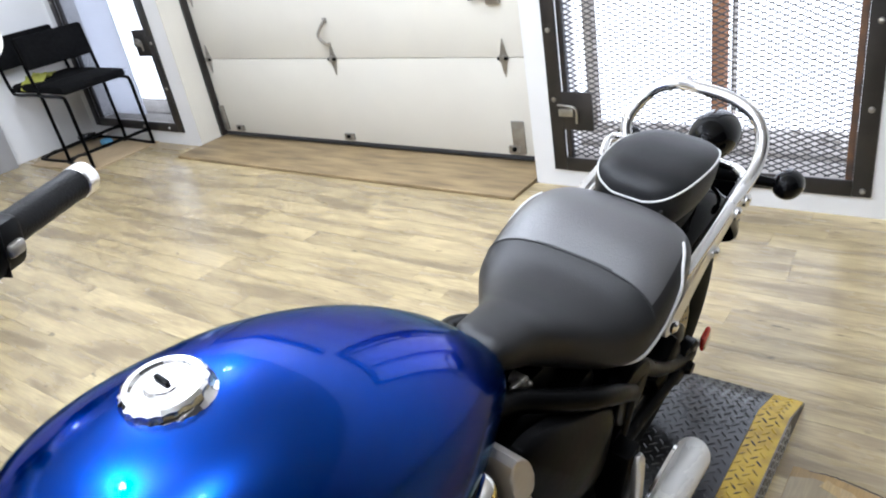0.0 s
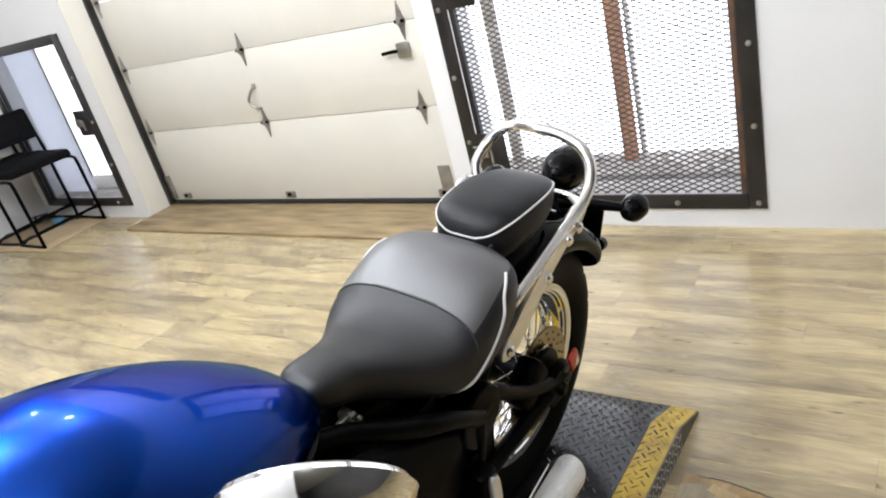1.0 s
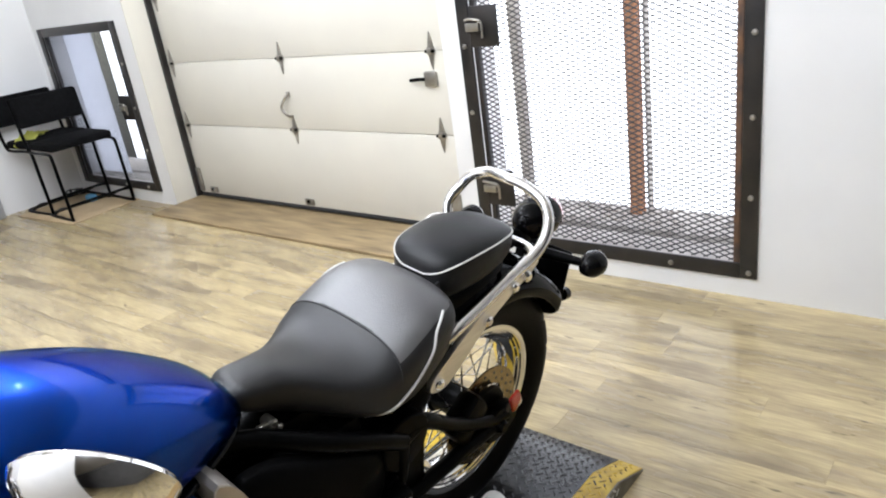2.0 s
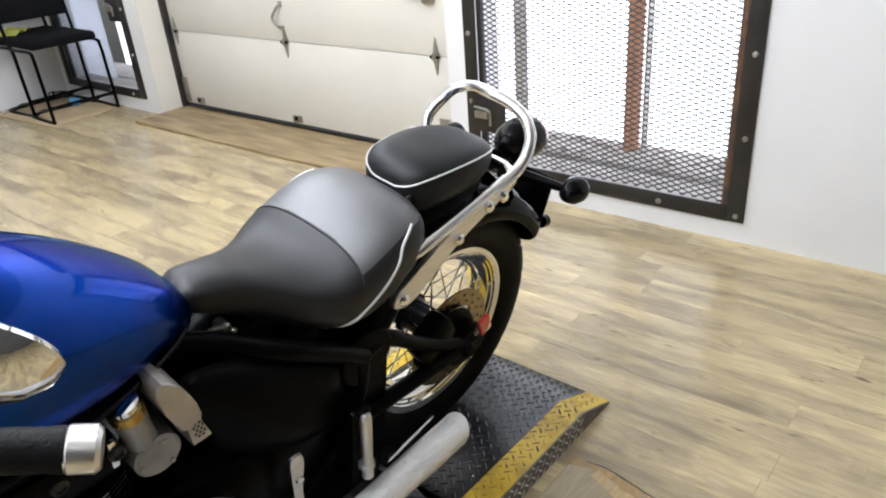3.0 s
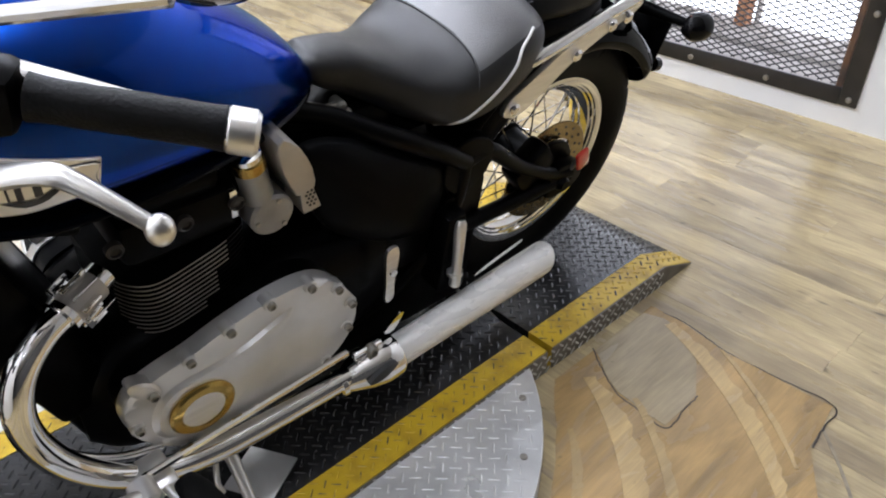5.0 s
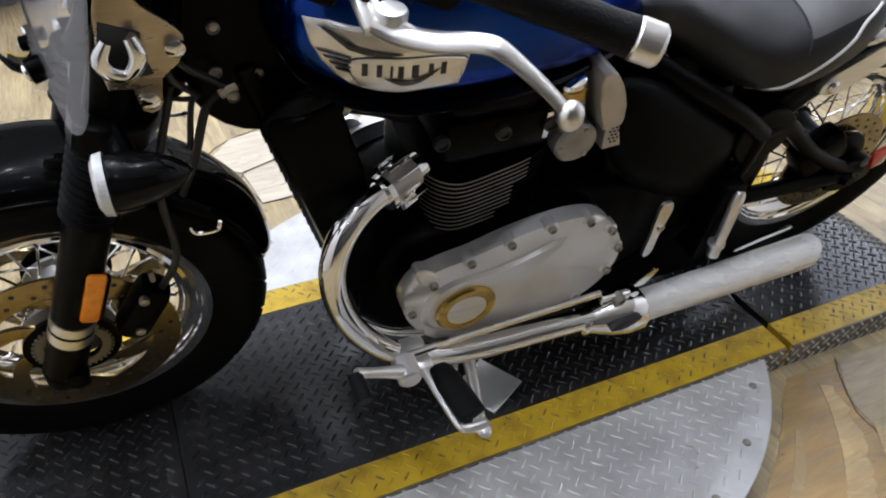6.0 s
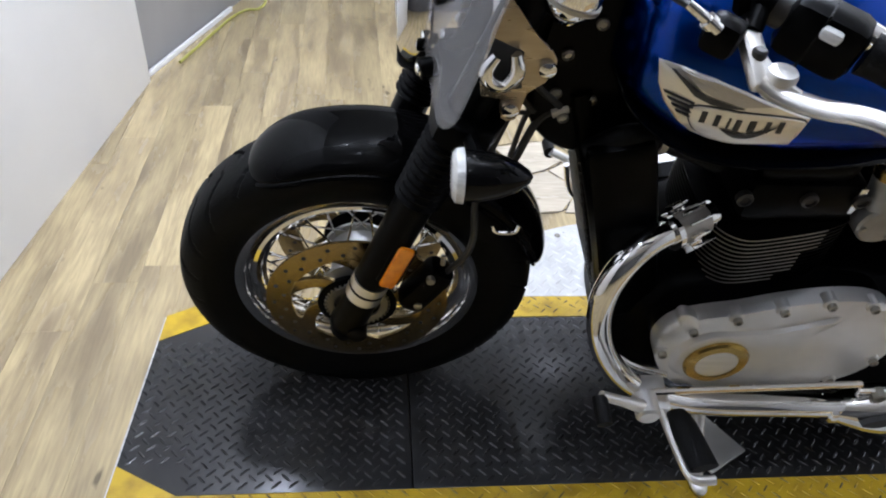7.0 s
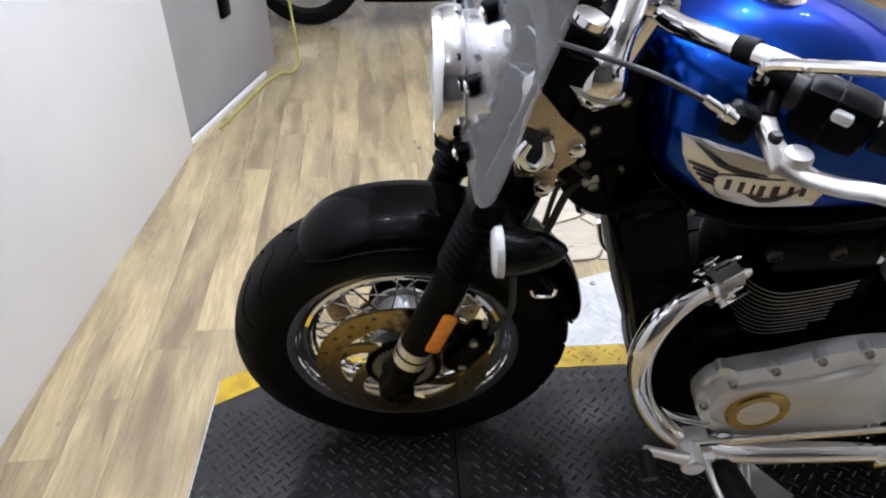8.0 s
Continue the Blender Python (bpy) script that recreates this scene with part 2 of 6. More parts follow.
SCREEN = clear("windscreen_plastic", (0.94, 0.94, 0.955), 0.03, 0.88)
MIRROR = mat("mirror_glass", (0.85, 0.85, 0.86), 0.01, 1.0, other=(0.84, 0.84, 0.85))
CORD = mat("yellow_green_cord", (0.42, 0.40, 0.08), 0.5)
CABLE = mat("black_cable", (0.012, 0.012, 0.012), 0.45)
DAYLIGHT = glow("overcast_daylight", (0.95, 0.975, 1.0), 3.3)


def milky(name, colour):
    """A translucent sheet that lets daylight through."""
    m = bpy.data.materials.new(name)
    m.use_nodes = True
    n, l = m.node_tree.nodes, m.node_tree.links
    tr, mx = n.new("ShaderNodeBsdfTranslucent"), n.new("ShaderNodeMixShader")
    n["Principled BSDF"].inputs["Base Color"].default_value = (*colour, 1)
    tr.inputs[0].default_value = (*colour, 1)
    mx.inputs[0].default_value = 0.75
    l.new(n["Principled BSDF"].outputs[0], mx.inputs[1])
    l.new(tr.outputs[0], mx.inputs[2])
    l.new(mx.outputs[0], n["Material Output"].inputs["Surface"])
    return m


FROST = milky("frosted_pane", (0.86, 0.88, 0.93))
BRACKET = mat("brushed_bracket", (0.46, 0.38, 0.28), 0.28, 1.0, other=(0.38, 0.31, 0.22), scale=14, stretch=(1, 1, 6), bump=0.08, rough_var=0.06)
BULB = glow("lamp_glass", (0.95, 0.98, 1.0), 30.0)

# ---- shapes ----
def tidy(bm, name, material, angle=35.0):
    bmesh.ops.recalc_face_normals(bm, faces=bm.faces)
    me = bpy.data.meshes.new(name)
    bm.to_mesh(me)
    bm.free()
    for m in (material if isinstance(material, (list, tuple)) else [material]):
        me.materials.append(m)
    me.polygons.foreach_set("use_smooth", [True] * len(me.polygons))
    me.set_sharp_from_angle(angle=radians(angle))
    return me


def part(name, bm, material, parent=None, label="", angle=35.0):
    ob = new(name, tidy(bm, name, material, angle))
    ob.parent = parent
    return tagged(ob, label)


def thing(name, label, category, m=None, group="", kind=""):
    ob = new(name)
    ob.matrix_world = m or Matrix()
    return tagged(ob, label, category, group, kind)


def whole(name, bm, material, label, category, m=None, group="", kind="", angle=35.0):
    ob = new(name, tidy(bm, name, material, angle))
    ob.matrix_world = m or Matrix()
    return tagged(ob, label, category, group, kind)


def moved(bm, m):
    bmesh.ops.transform(bm, matrix=m, verts=bm.verts)
    return bm


def join(*bms):
    a = bms[0]
    for b in bms[1:]:
        me = bpy.data.meshes.new("tmp")
        b.to_mesh(me)
        a.from_mesh(me)
        bpy.data.meshes.remove(me)
        b.free()
    return a


def box(c, s, bevel=0.0, m=None):
    bm = bmesh.new()
    bmesh.ops.create_cube(bm, size=1.0)
    for v in bm.verts:
        v.co = Vector((v.co.x * s[0], v.co.y * s[1], v.co.z * s[2]))
    if bevel:
        bmesh.ops.bevel(bm, geom=bm.edges[:], offset=bevel, segments=2, affect="EDGES", profile=0.5)
    if m:
        moved(bm, m)
    for v in bm.verts:
        v.co += Vector(c)
    return bm


def skin(rings, closed=False, caps=True):
    """A surface over rings of equal length."""
    bm = bmesh.new()
    vs = [[bm.verts.new(p) for p in ring] for ring in rings]
    k = len(rings[0])
    for a in range(len(vs) if closed else len(vs) - 1):
        r, q = vs[a], vs[(a + 1) % len(vs)]
        for i in range(k):
            bm.faces.new((r[i], r[(i + 1) % k], q[(i + 1) % k], q[i]))
    if caps and not closed:
        bm.faces.new(vs[0][::-1])
        bm.faces.new(vs[-1])
    return bm


def spline(pts, k=6):
    """Points on a smooth curve through pts."""
    pts = [Vector(p) for p in pts]
    ext = [2 * pts[0] - pts[1]] + pts + [2 * pts[-1] - pts[-2]]
    out = []
    for i in range(1, len(ext) - 2):
        p0, p1, p2, p3 = ext[i - 1:i + 3]
        for j in range(k):
            t = j / k
            out.append(0.5 * ((2 * p1) + (p2 - p0) * t + (2 * p0 - 5 * p1 + 4 * p2 - p3) * t * t + (3 * p1 - p0 - 3 * p2 + p3) * t ** 3))
    return out + [pts[-1]]


def tube(pts, r, n=12, k=6, squash=1.0, closed=False):
    """A bent bar; r: one radius, or one for each given point."""
    path = spline(pts, k) if k > 1 else [Vector(p) for p in pts]
    if isinstance(r, (list, tuple)):
        rad = [Vector((a, 0, 0)) for a in r]
        rad = [v.x for v in (spline(rad, k) if k > 1 else rad)]
    else:
        rad = [r] * len(path)
    rings, up = [], None
    for i, p in enumerate(path):
        d = (path[min(i + 1, len(path) - 1)] - path[max(i - 1, 0)]).normalized()
        if up is None:
            up = d.orthogonal().normalized() if abs(d.z) > 0.9 else Vector((0, 0, 1))
        side = d.cross(up).normalized()
        up = side.cross(d).normalized()
        rings.append([p + rad[i] * (math.cos(2 * math.pi * j / n) * side + squash * math.sin(2 * math.pi * j / n) * up) for j in range(n)])
    return skin(rings, closed)


def lathe(profile, n=40, centre=(0, 0, 0), axis="x", loop=False, wave=None):
    """Turns a profile of (height along the axis, radius) round the axis."""
    rings = []
    for h, r in profile:
        ring = []
        for j in range(n):
            a = 2 * math.pi * j / n
            q = r if wave is None else r + wave(h, r, a)
            c, s = q * math.cos(a), q * math.sin(a)
            ring.append(Vector({"x": (h, c, s), "y": (c, h, s), "z": (c, s, h)}[axis]) + Vector(centre))
        rings.append(ring)
    return skin(rings, closed=loop, caps=not loop)


def plate(outline, x0, x1, bevel=0.0, plane="yz"):
    """A flat outline given thickness along x (plane yz), y (xz) or z (xy)."""
    def at(u, v, w):
        return {"yz": (w, u, v), "xz": (u, w, v), "xy": (u, v, w)}[plane]
    bm = bmesh.new()
    a = [bm.verts.new(at(u, v, x0)) for u, v in outline]
    b = [bm.verts.new(at(u, v, x1)) for u, v in outline]
    k = len(a)
    bm.faces.new(a)
    cap = bm.faces.new(b[::-1])
    for i in range(k):
        bm.faces.new((a[i], b[i], b[(i + 1) % k], a[(i + 1) % k]))
    if bevel:
        edges = [e for e in cap.edges]
        bmesh.ops.bevel(bm, geom=edges, offset=bevel, segments=3, affect="EDGES", profile=0.6)
    return bm


def smooth_loop(pts, k=5):
    """A closed smooth outline through 2D points."""
    n = len(pts)
    p = [Vector((a, b, 0)) for a, b in pts]
    out = []
    for i in range(n):
        p0, p1, p2, p3 = p[i - 1], p[i], p[(i + 1) % n], p[(i + 2) % n]
        for j in range(k):
            t = j / k
            q = 0.5 * ((2 * p1) + (p2 - p0) * t + (2 * p0 - 5 * p1 + 4 * p2 - p3) * t * t + (3 * p1 - p0 - 3 * p2 + p3) * t ** 3)
            out.append((q.x, q.y))
    return out


def ball(c, r, seg=20, s=(1, 1, 1)):
    bm = bmesh.new()
    bmesh.ops.create_uvsphere(bm, u_segments=seg, v_segments=seg // 2 + 2, radius=r)
    for v in bm.verts:
        v.co = Vector((v.co.x * s[0], v.co.y * s[1], v.co.z * s[2])) + Vector(c)
    return bm


def bolt(c, r, h, axis="x"):
    """A domed bolt head."""
    return lathe([(0, r), (h * 0.5, r), (h * 0.85, r * 0.8), (h, r * 0.35)], 12, c, axis)

# ---- the room ----
WALL = pose(0, 3.03, 0, 0, 0, 1.8)          # u along the window wall, v into it


def wall_with_openings(name, u0, u1, z1, thick, openings, material, m, label):
    """A thick wall along u, cut by openings (u0, u1, z0, z1)."""
    us = sorted({u0, u1, *[o[0] for o in openings], *[o[1] for o in openings]})
    zs = sorted({-0.02, z1, *[o[2] for o in openings], *[o[3] for o in openings]})
    bms = []
    for a, b in zip(us, us[1:]):
        for c, d in zip(zs, zs[1:]):
            mid = ((a + b) / 2, (c + d) / 2)
            if any(o[0] < mid[0] < o[1] and o[2] < mid[1] < o[3] for o in openings):
                continue
            bms.append(box(((a + b) / 2, thick / 2, (c + d) / 2), (b - a, thick, d - c)))
    bm = join(*bms)
    bmesh.ops.remove_doubles(bm, verts=bm.verts, dist=0.0005)
    return whole(name, bm, material, label, "wall", m, kind="structure")


WIN_A = (-1.00, 0.195, 0.115, 2.10)     # beside the door
WIN_B = (-4.93, -3.88, 0.125, 1.25)     # behind the chairs
DOOR = (-3.70, -1.14, 0.0, 2.30)
wall_with_openings("wall_north", -5.3, 4.6, CEIL, 0.20, [WIN_A, WIN_B, DOOR], WHITE, WALL, "white painted wall with two barred windows and a garage door")
whole("wall_west", box((-5.15, -1.6, CEIL / 2 - 0.01), (0.2, 9.8, CEIL + 0.02)), WHITE, "white painted side wall, scuffed low down", "wall", kind="structure")
# east and south walls stay out of view, dark only for what mirrors them
whole("wall_east", box((4.4, -1.6, CEIL / 2 - 0.01), (0.2, 9.8, CEIL + 0.02)), UNSEEN_WALL_DARK, "unseen wall, darkened to keep reflections dark", "wall", kind="structure")
whole("wall_south", box((-0.4, -6.4, CEIL / 2 - 0.01), (9.8, 0.2, CEIL + 0.02)), UNSEEN_WALL_DARK, "unseen wall, darkened to keep reflections dark", "wall", kind="structure")
whole("ceiling", box((-0.4, -1.75, CEIL + 0.06), (10.4, 9.9, 0.12)), CEILING, "off-white painted ceiling", "ceiling", kind="structure")
# partition that ends beside the front of the stand
PART = pose(-1.645, -0.79, 0, 0, 0, -3.6)
whole("wall_partition", box((1.6, -0.07, CEIL / 2 - 0.01), (3.2, 0.14, CEIL + 0.02), 0.006), WHITE, "white painted partition wall with a square end", "wall", PART, kind="structure")

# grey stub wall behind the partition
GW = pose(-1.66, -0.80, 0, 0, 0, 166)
gw = whole("wall_stub", box((0.48, 0.30, CEIL / 2 - 0.01), (0.96, 0.55, CEIL + 0.02), 0.008), GREY_PANEL, "grey stub wall, its paint darkened for the shade", "wall", GW, kind="structure")
whole("trim", box((0.40, 0.008, 0.011), (0.78, 0.014, 0.022), 0.003), WHITE, "white strip along the foot of the grey wall", "skirting", GW, kind="structure")
outlet = thing("power_outlet", "black wall socket box on the grey wall", "socket", GW @ pose(0.50, 0.02, 0.42))
part("cover", box((0, 0, 0), (0.075, 0.03, 0.11), 0.006), SATIN_BLACK, outlet)
part("socket", box((0, -0.003, 0.02), (0.03, 0.03, 0.028), 0.004), GRIP, outlet)
part("socket", box((0, -0.003, -0.02), (0.03, 0.03, 0.028), 0.004), GRIP, outlet)
whole("extension_cord", tube([(-1.80, -0.715, 0.010), (-1.98, -0.675, 0.010), (-2.18, -0.63, 0.010), (-2.32, -0.595, 0.010), (-2.42, -0.545, 0.010), (-2.44, -0.49, 0.012), (-2.50, -0.46, 0.06), (-2.56, -0.48, 0.3), (-2.60, -0.50, 0.7), (-2.62, -0.53, 1.1)], 0.006, 8),
      CORD, "yellow-green extension cord lying along the wall foot", "cable")


# ---- garage door ----
DV = 0.20
door = thing("door_1", "closed cream sectional garage door with zinc hinges", "garage door", WALL, kind="structure")
SEC = [(0.042, 0.535), (0.539, 0.958), (0.962, 1.385), (1.389, 1.81), (1.814, 2.32)]
for a, b in SEC:
    part("panel", box(((DOOR[0] + DOOR[1]) / 2, DV + 0.022, (a + b) / 2), (DOOR[1] - DOOR[0] + 0.10, 0.044, b - a), 0.003), CREAM, door)
part("bottom_seal", box((-2.42, DV + 0.02, 0.030), (2.64, 0.046, 0.024), 0.006), SEAL_HOLE_DARK, door)


def hinge(u, z, s=1.0):
    k = 0.5 * s
    leaf = plate(smooth_loop([(0, 0.115 * s), (0.02 * s, 0.03 * s), (0.036 * s, 0), (0.02 * s, -0.03 * s), (0, -0.115 * s), (-0.02 * s, -0.03 * s), (-0.036 * s, 0), (-0.02 * s, 0.03 * s)], 2), DV - 0.006, DV, plane="xz")
    h = part("hinge", moved(leaf, pose(u, 0, z)), ZINC, door, "dull zinc hinge plate")
    part("hinge_pin", moved(lathe([(-0.032 * s, 0.008), (0.032 * s, 0.008)], 10, axis="x"), pose(u, DV - 0.016, z)), SATIN_BLACK, h)
    part("knuckle", box((u, DV - 0.014, z), (0.034 * s, 0.022, 0.03), 0.004), ZINC, h)


for z in (0.537, 0.960, 1.387, 1.812):
    hinge(-2.496, z, 0.80)
    hinge(-3.622, z, 0.80)
    hinge(-1.368, z, 0.80)
handle = part("pull_handle", tube([(-2.497, DV, 0.745), (-2.493, DV - 0.03, 0.735), (-2.522, DV - 0.045, 0.69), (-2.522, DV - 0.045, 0.66), (-2.497, DV - 0.03, 0.625), (-2.497, DV, 0.618)], 0.009, 8), ZINC, door, "bent steel lifting handle")
part("handle_plate", box((-2.497, DV - 0.003, 0.748), (0.03, 0.006, 0.03), 0.002), ZINC, handle)
lock = part("slide_lock", box((-1.385, DV - 0.012, 0.825), (0.075, 0.024, 0.075), 0.008), ZINC, door)
part("bolt_handle", tube([(-1.415, DV - 0.02, 0.825), (-1.455, DV - 0.03, 0.826), (-1.505, DV - 0.03, 0.822)], 0.009, 8), SATIN_BLACK, lock)
for u in (-3.50, -2.497, -1.36):
    br = part("bottom_bracket", box((u, DV - 0.008, 0.075), (0.075, 0.016, 0.04), 0.004), ZINC, door)
    part("screw", moved(bolt((0, 0, 0), 0.012, 0.012, "y"), pose(u, DV - 0.016, 0.08, 180)), SATIN_BLACK, br)
for u in (-3.655, -1.335):
    part("corner_bracket", box((u, DV - 0.006, 0.14), (0.07, 0.012, 0.17), 0.003), ZINC, door, "galvanised corner bracket")
for u in (-3.682, -1.158):
    tr = part("track", box((u, DV - 0.015, 1.15), (0.028, 0.055, 2.26), 0.006), BLACK_STEEL, door, "dark steel roller track")
whole("trim", box((-3.697, 0.0975, 1.145), (0.008, 0.195, 2.29)), CREAM, "cream painted door jamb", "door jamb", WALL, kind="structure")
whole("threshold_board", box((-2.42, -0.013, 0.009), (2.54, 0.40, 0.018), 0.005), PLY, "worn plywood threshold board before the garage door", "board", WALL)

# ---- barred windows ----
def mesh_panel(u0, u1, z0, z1, dv, du, dz, w):
    """Expanded metal: two families of slanting strands."""
    bm = bmesh.new()
    slope = dz / du

    def strand(p, q):
        d = Vector((q[0] - p[0], 0, q[1] - p[1]))
        if d.length < 0.01:
            return
        nrm = Vector((-d.z, 0, d.x)).normalized() * w / 2
        a, b = Vector((p[0], dv, p[1])), Vector((q[0], dv, q[1]))
        t = Vector((0, 0.0022, 0))
        vs = [bm.verts.new(c) for c in (a - nrm - t, b - nrm - t, b + nrm + t * 0.2, a + nrm + t * 0.2, a + nrm + t, b + nrm + t, b - nrm + t, a - nrm + t)]
        for f in ((0, 1, 2, 3), (3, 2, 5, 4), (4, 5, 6, 7), (7, 6, 1, 0)):
            bm.faces.new([vs[i] for i in f])

    for s in (1, -1):
        c = -slope * (u1 - u0) - dz
        while c < (z1 - z0) + slope * (u1 - u0):
            # z = z0 + c + slope * (u - u0), or mirrored
            ua, ub = 0.0, u1 - u0
            za, zb = c, c + slope * (u1 - u0)
            if za < 0:
                ua, za = -c / slope, 0.0
            if zb > z1 - z0:
                ub, zb = (z1 - z0 - c) / slope, z1 - z0
            if ub > ua:
                pa, pb = (ua, za), (ub, zb)
                if s < 0:
                    pa, pb = (u1 - u0 - ua, za), (u1 - u0 - ub, zb)
                strand((u0 + pa[0], z0 + pa[1]), (u0 + pb[0], z0 + pb[1]))
            c += dz
    return bm


def barred_window(name, o, bolts_u, bolts_z, latches, label, fine):
    u0, u1, z0, z1 = o
    win = thing(name, label, "window", WALL, kind="structure")
    f = 0.062
    part("frame", box((u0 - 0.002, -0.006, (z0 + z1) / 2), (f, 0.012, z1 - z0 + f), 0.002), BLACK_STEEL, win)
    part("frame", box((u1 + 0.002, -0.006, (z0 + z1) / 2), (f, 0.012, z1 - z0 + f), 0.002), BLACK_STEEL, win)
    part("frame", box(((u0 + u1) / 2, -0.0055, z0 - 0.002), (u1 - u0 - f + 0.002, 0.011, f), 0.002), BLACK_STEEL, win)
    part("frame", box(((u0 + u1) / 2, -0.0055, z1 + 0.002), (u1 - u0 - f + 0.002, 0.011, f), 0.002), BLACK_STEEL, win)
    part("inner_angle", box((u1 - 0.045, 0.012, (z0 + z1) / 2), (0.022, 0.03, z1 - z0 - 0.03), 0.002), RUST if not fine else BLACK_STEEL, win, "rust-streaked inner angle")
    part("inner_angle", box((u0 + 0.045, 0.012, (z0 + z1) / 2), (0.022, 0.03, z1 - z0 - 0.03), 0.002), BLACK_STEEL, win)
    tagged(part("mesh", mesh_panel(u0 + 0.03, u1 - 0.03, z0 + 0.03, z1 - 0.03, 0.010, 0.048 if not fine else 0.03, 0.022 if not fine else 0.0145, 0.0049 if not fine else 0.0018), MESH_STEEL, win, "expanded steel mesh"), kind="stuff")
    for u in bolts_u:
        part("bolt", moved(bolt((0, 0, 0), 0.011, 0.010, "y"), pose(u, -0.011, z0 - 0.006, 180)), ZINC, win)
    for z in bolts_z:
        part("bolt", moved(bolt((0, 0, 0), 0.011, 0.010, "y"), pose(u1 + 0.006, -0.011, z, 180)), ZINC, win)
        part("bolt", moved(bolt((0, 0, 0), 0.011, 0.010, "y"), pose(u0 - 0.006, -0.011, z, 180)), ZINC, win)
    for side, z in latches:
        uu = u0 + 0.085 if side < 0 else u1 - 0.10
        la = part("latch_plate", box((uu, -0.004, z), (0.17, 0.012, 0.17), 0.003), BLACK_STEEL, win)
        part("latch_bar", box((uu - 0.03, -0.022, z), (0.07, 0.022, 0.035), 0.004), ZINC, la)
        part("latch_hook", tube([(uu - 0.07, -0.02, z + 0.03), (uu - 0.03, -0.04, z + 0.035), (uu + 0.02, -0.035, z + 0.02), (uu + 0.02, -0.03, z - 0.045)], 0.006, 8), ZINC, la)
    part("sill", box(((u0 + u1) / 2, 0.10, z0 + 0.006), (u1 - u0, 0.18, 0.012), 0.003), CONCRETE, win)
    return win


barred_window("window_1", WIN_A, (-0.73, -0.418, -0.103, 0.20), (0.412, 0.71, 1.0, 1.3, 1.6), [(-1, 0.36), (-1, 1.08)], "tall window behind bolted black steel frame and expanded mesh", False)
barred_window("window_2", WIN_B, (-4.6, -4.3, -4.0), (0.4, 0.7, 1.0), [(1, 0.70)], "low window behind black steel frame and fine mesh", True)
# outside
whole("pavement", box((-2.5, 0.40, 0.03), (12.0, 0.28, 0.19), 0.01), CONCRETE, "dusty concrete ledge outside the windows", "ledge", WALL, kind="structure")
post = whole("timber_post", box((-0.44, 0.45, 1.2), (0.058, 0.06, 2.3), 0.006), WOOD_POST, "weathered red-brown timber post outside the window", "post", WALL)
for u, w in ((-0.385, 0.012), (-1.05, 0.05)):
    whole("steel_post", box((u, 0.47, 1.2), (w, 0.05, 2.3), 0.004), CONCRETE, "grey steel post outside the window", "post", WALL)
whole("steel_post", box((-4.45, 0.40, 1.2), (0.12, 0.05, 2.3), 0.004), CONCRETE, "grey steel post outside the window", "post", WALL)
tagged(whole("dead_leaves", join(*[box((random.uniform(-1.0, 0.1), random.uniform(0.25, 0.52), 0.130), (random.uniform(0.01, 0.04), random.uniform(0.01, 0.03), 0.012), 0.002, pose(0, 0, 0, 0, 0, random.uniform(0, 180))) for _ in range(60)]), CONCRETE, "grit and dead leaves on the ledge", "debris", WALL), kind="stuff")
whole("backdrop", plate([(-9, -1.5), (6, -1.5), (6, 5), (-9, 5)], 2.6, 2.62, plane="xz"), DAYLIGHT, "bright overcast daylight beyond the windows", "backdrop", WALL, kind="structure")
whole("frosted_sheet", box((-4.72, 0.16, 0.7), (0.42, 0.006, 1.15)), FROST, "pale blue frosted pane behind the mesh", "pane", WALL)

# ---- ceiling lamps, out of view and mostly added fill ----
for x, y, watts in LAMPS:
    lp = thing("ceiling_light", "unseen round ceiling lamp, placed to light the scene", "lamp", pose(x, y, CEIL), group="ceiling lamps")
    part("housing", lathe([(0.0, 0.060), (-0.018, 0.060), (-0.028, 0.045), (-0.032, 0.014), (-0.125, 0.014), (-0.135, 0.028), (-0.145, 0.028)], 24, axis="z"), WHITE, lp)
    globe = part("lens", ball((0, 0, -0.18), 0.036, 20), BULB, lp, "glowing round bulb")
    globe.visible_shadow = False
    lamp = bpy.data.lights.new("lamp", "POINT")
    lamp.shadow_soft_size, lamp.energy, lamp.color = 0.039, watts * LAMP_POWER, (0.915, 0.962, 1.0)
    new("lamp", lamp).matrix_world = pose(x, y, CEIL - 0.18)

# ---- the stand ----
H = 0.062
SX, SI = 0.300, 0.226            # half width to the rim, to the yellow stripes
Y0, Y1, Y2, YR, YT = -0.413, 1.327, 1.345, 1.782, 1.925
stand = thing("lift_platform", "low black tread-plate motorcycle stand with yellow edges and ramp", "platform", pose(-0.0205, 0, 0))


def strip(x0, x1, y0, y1, z0=0.0, top=H):
    return box(((x0 + x1) / 2, (y0 + y1) / 2, (z0 + top) / 2), (x1 - x0, y1 - y0, top - z0), 0.0015)


def ramp(x0, x1):
    return plate([(Y2, 0.001), (YT, 0.001), (YT, 0.004), (YR, H), (Y2, H)], x0, x1)


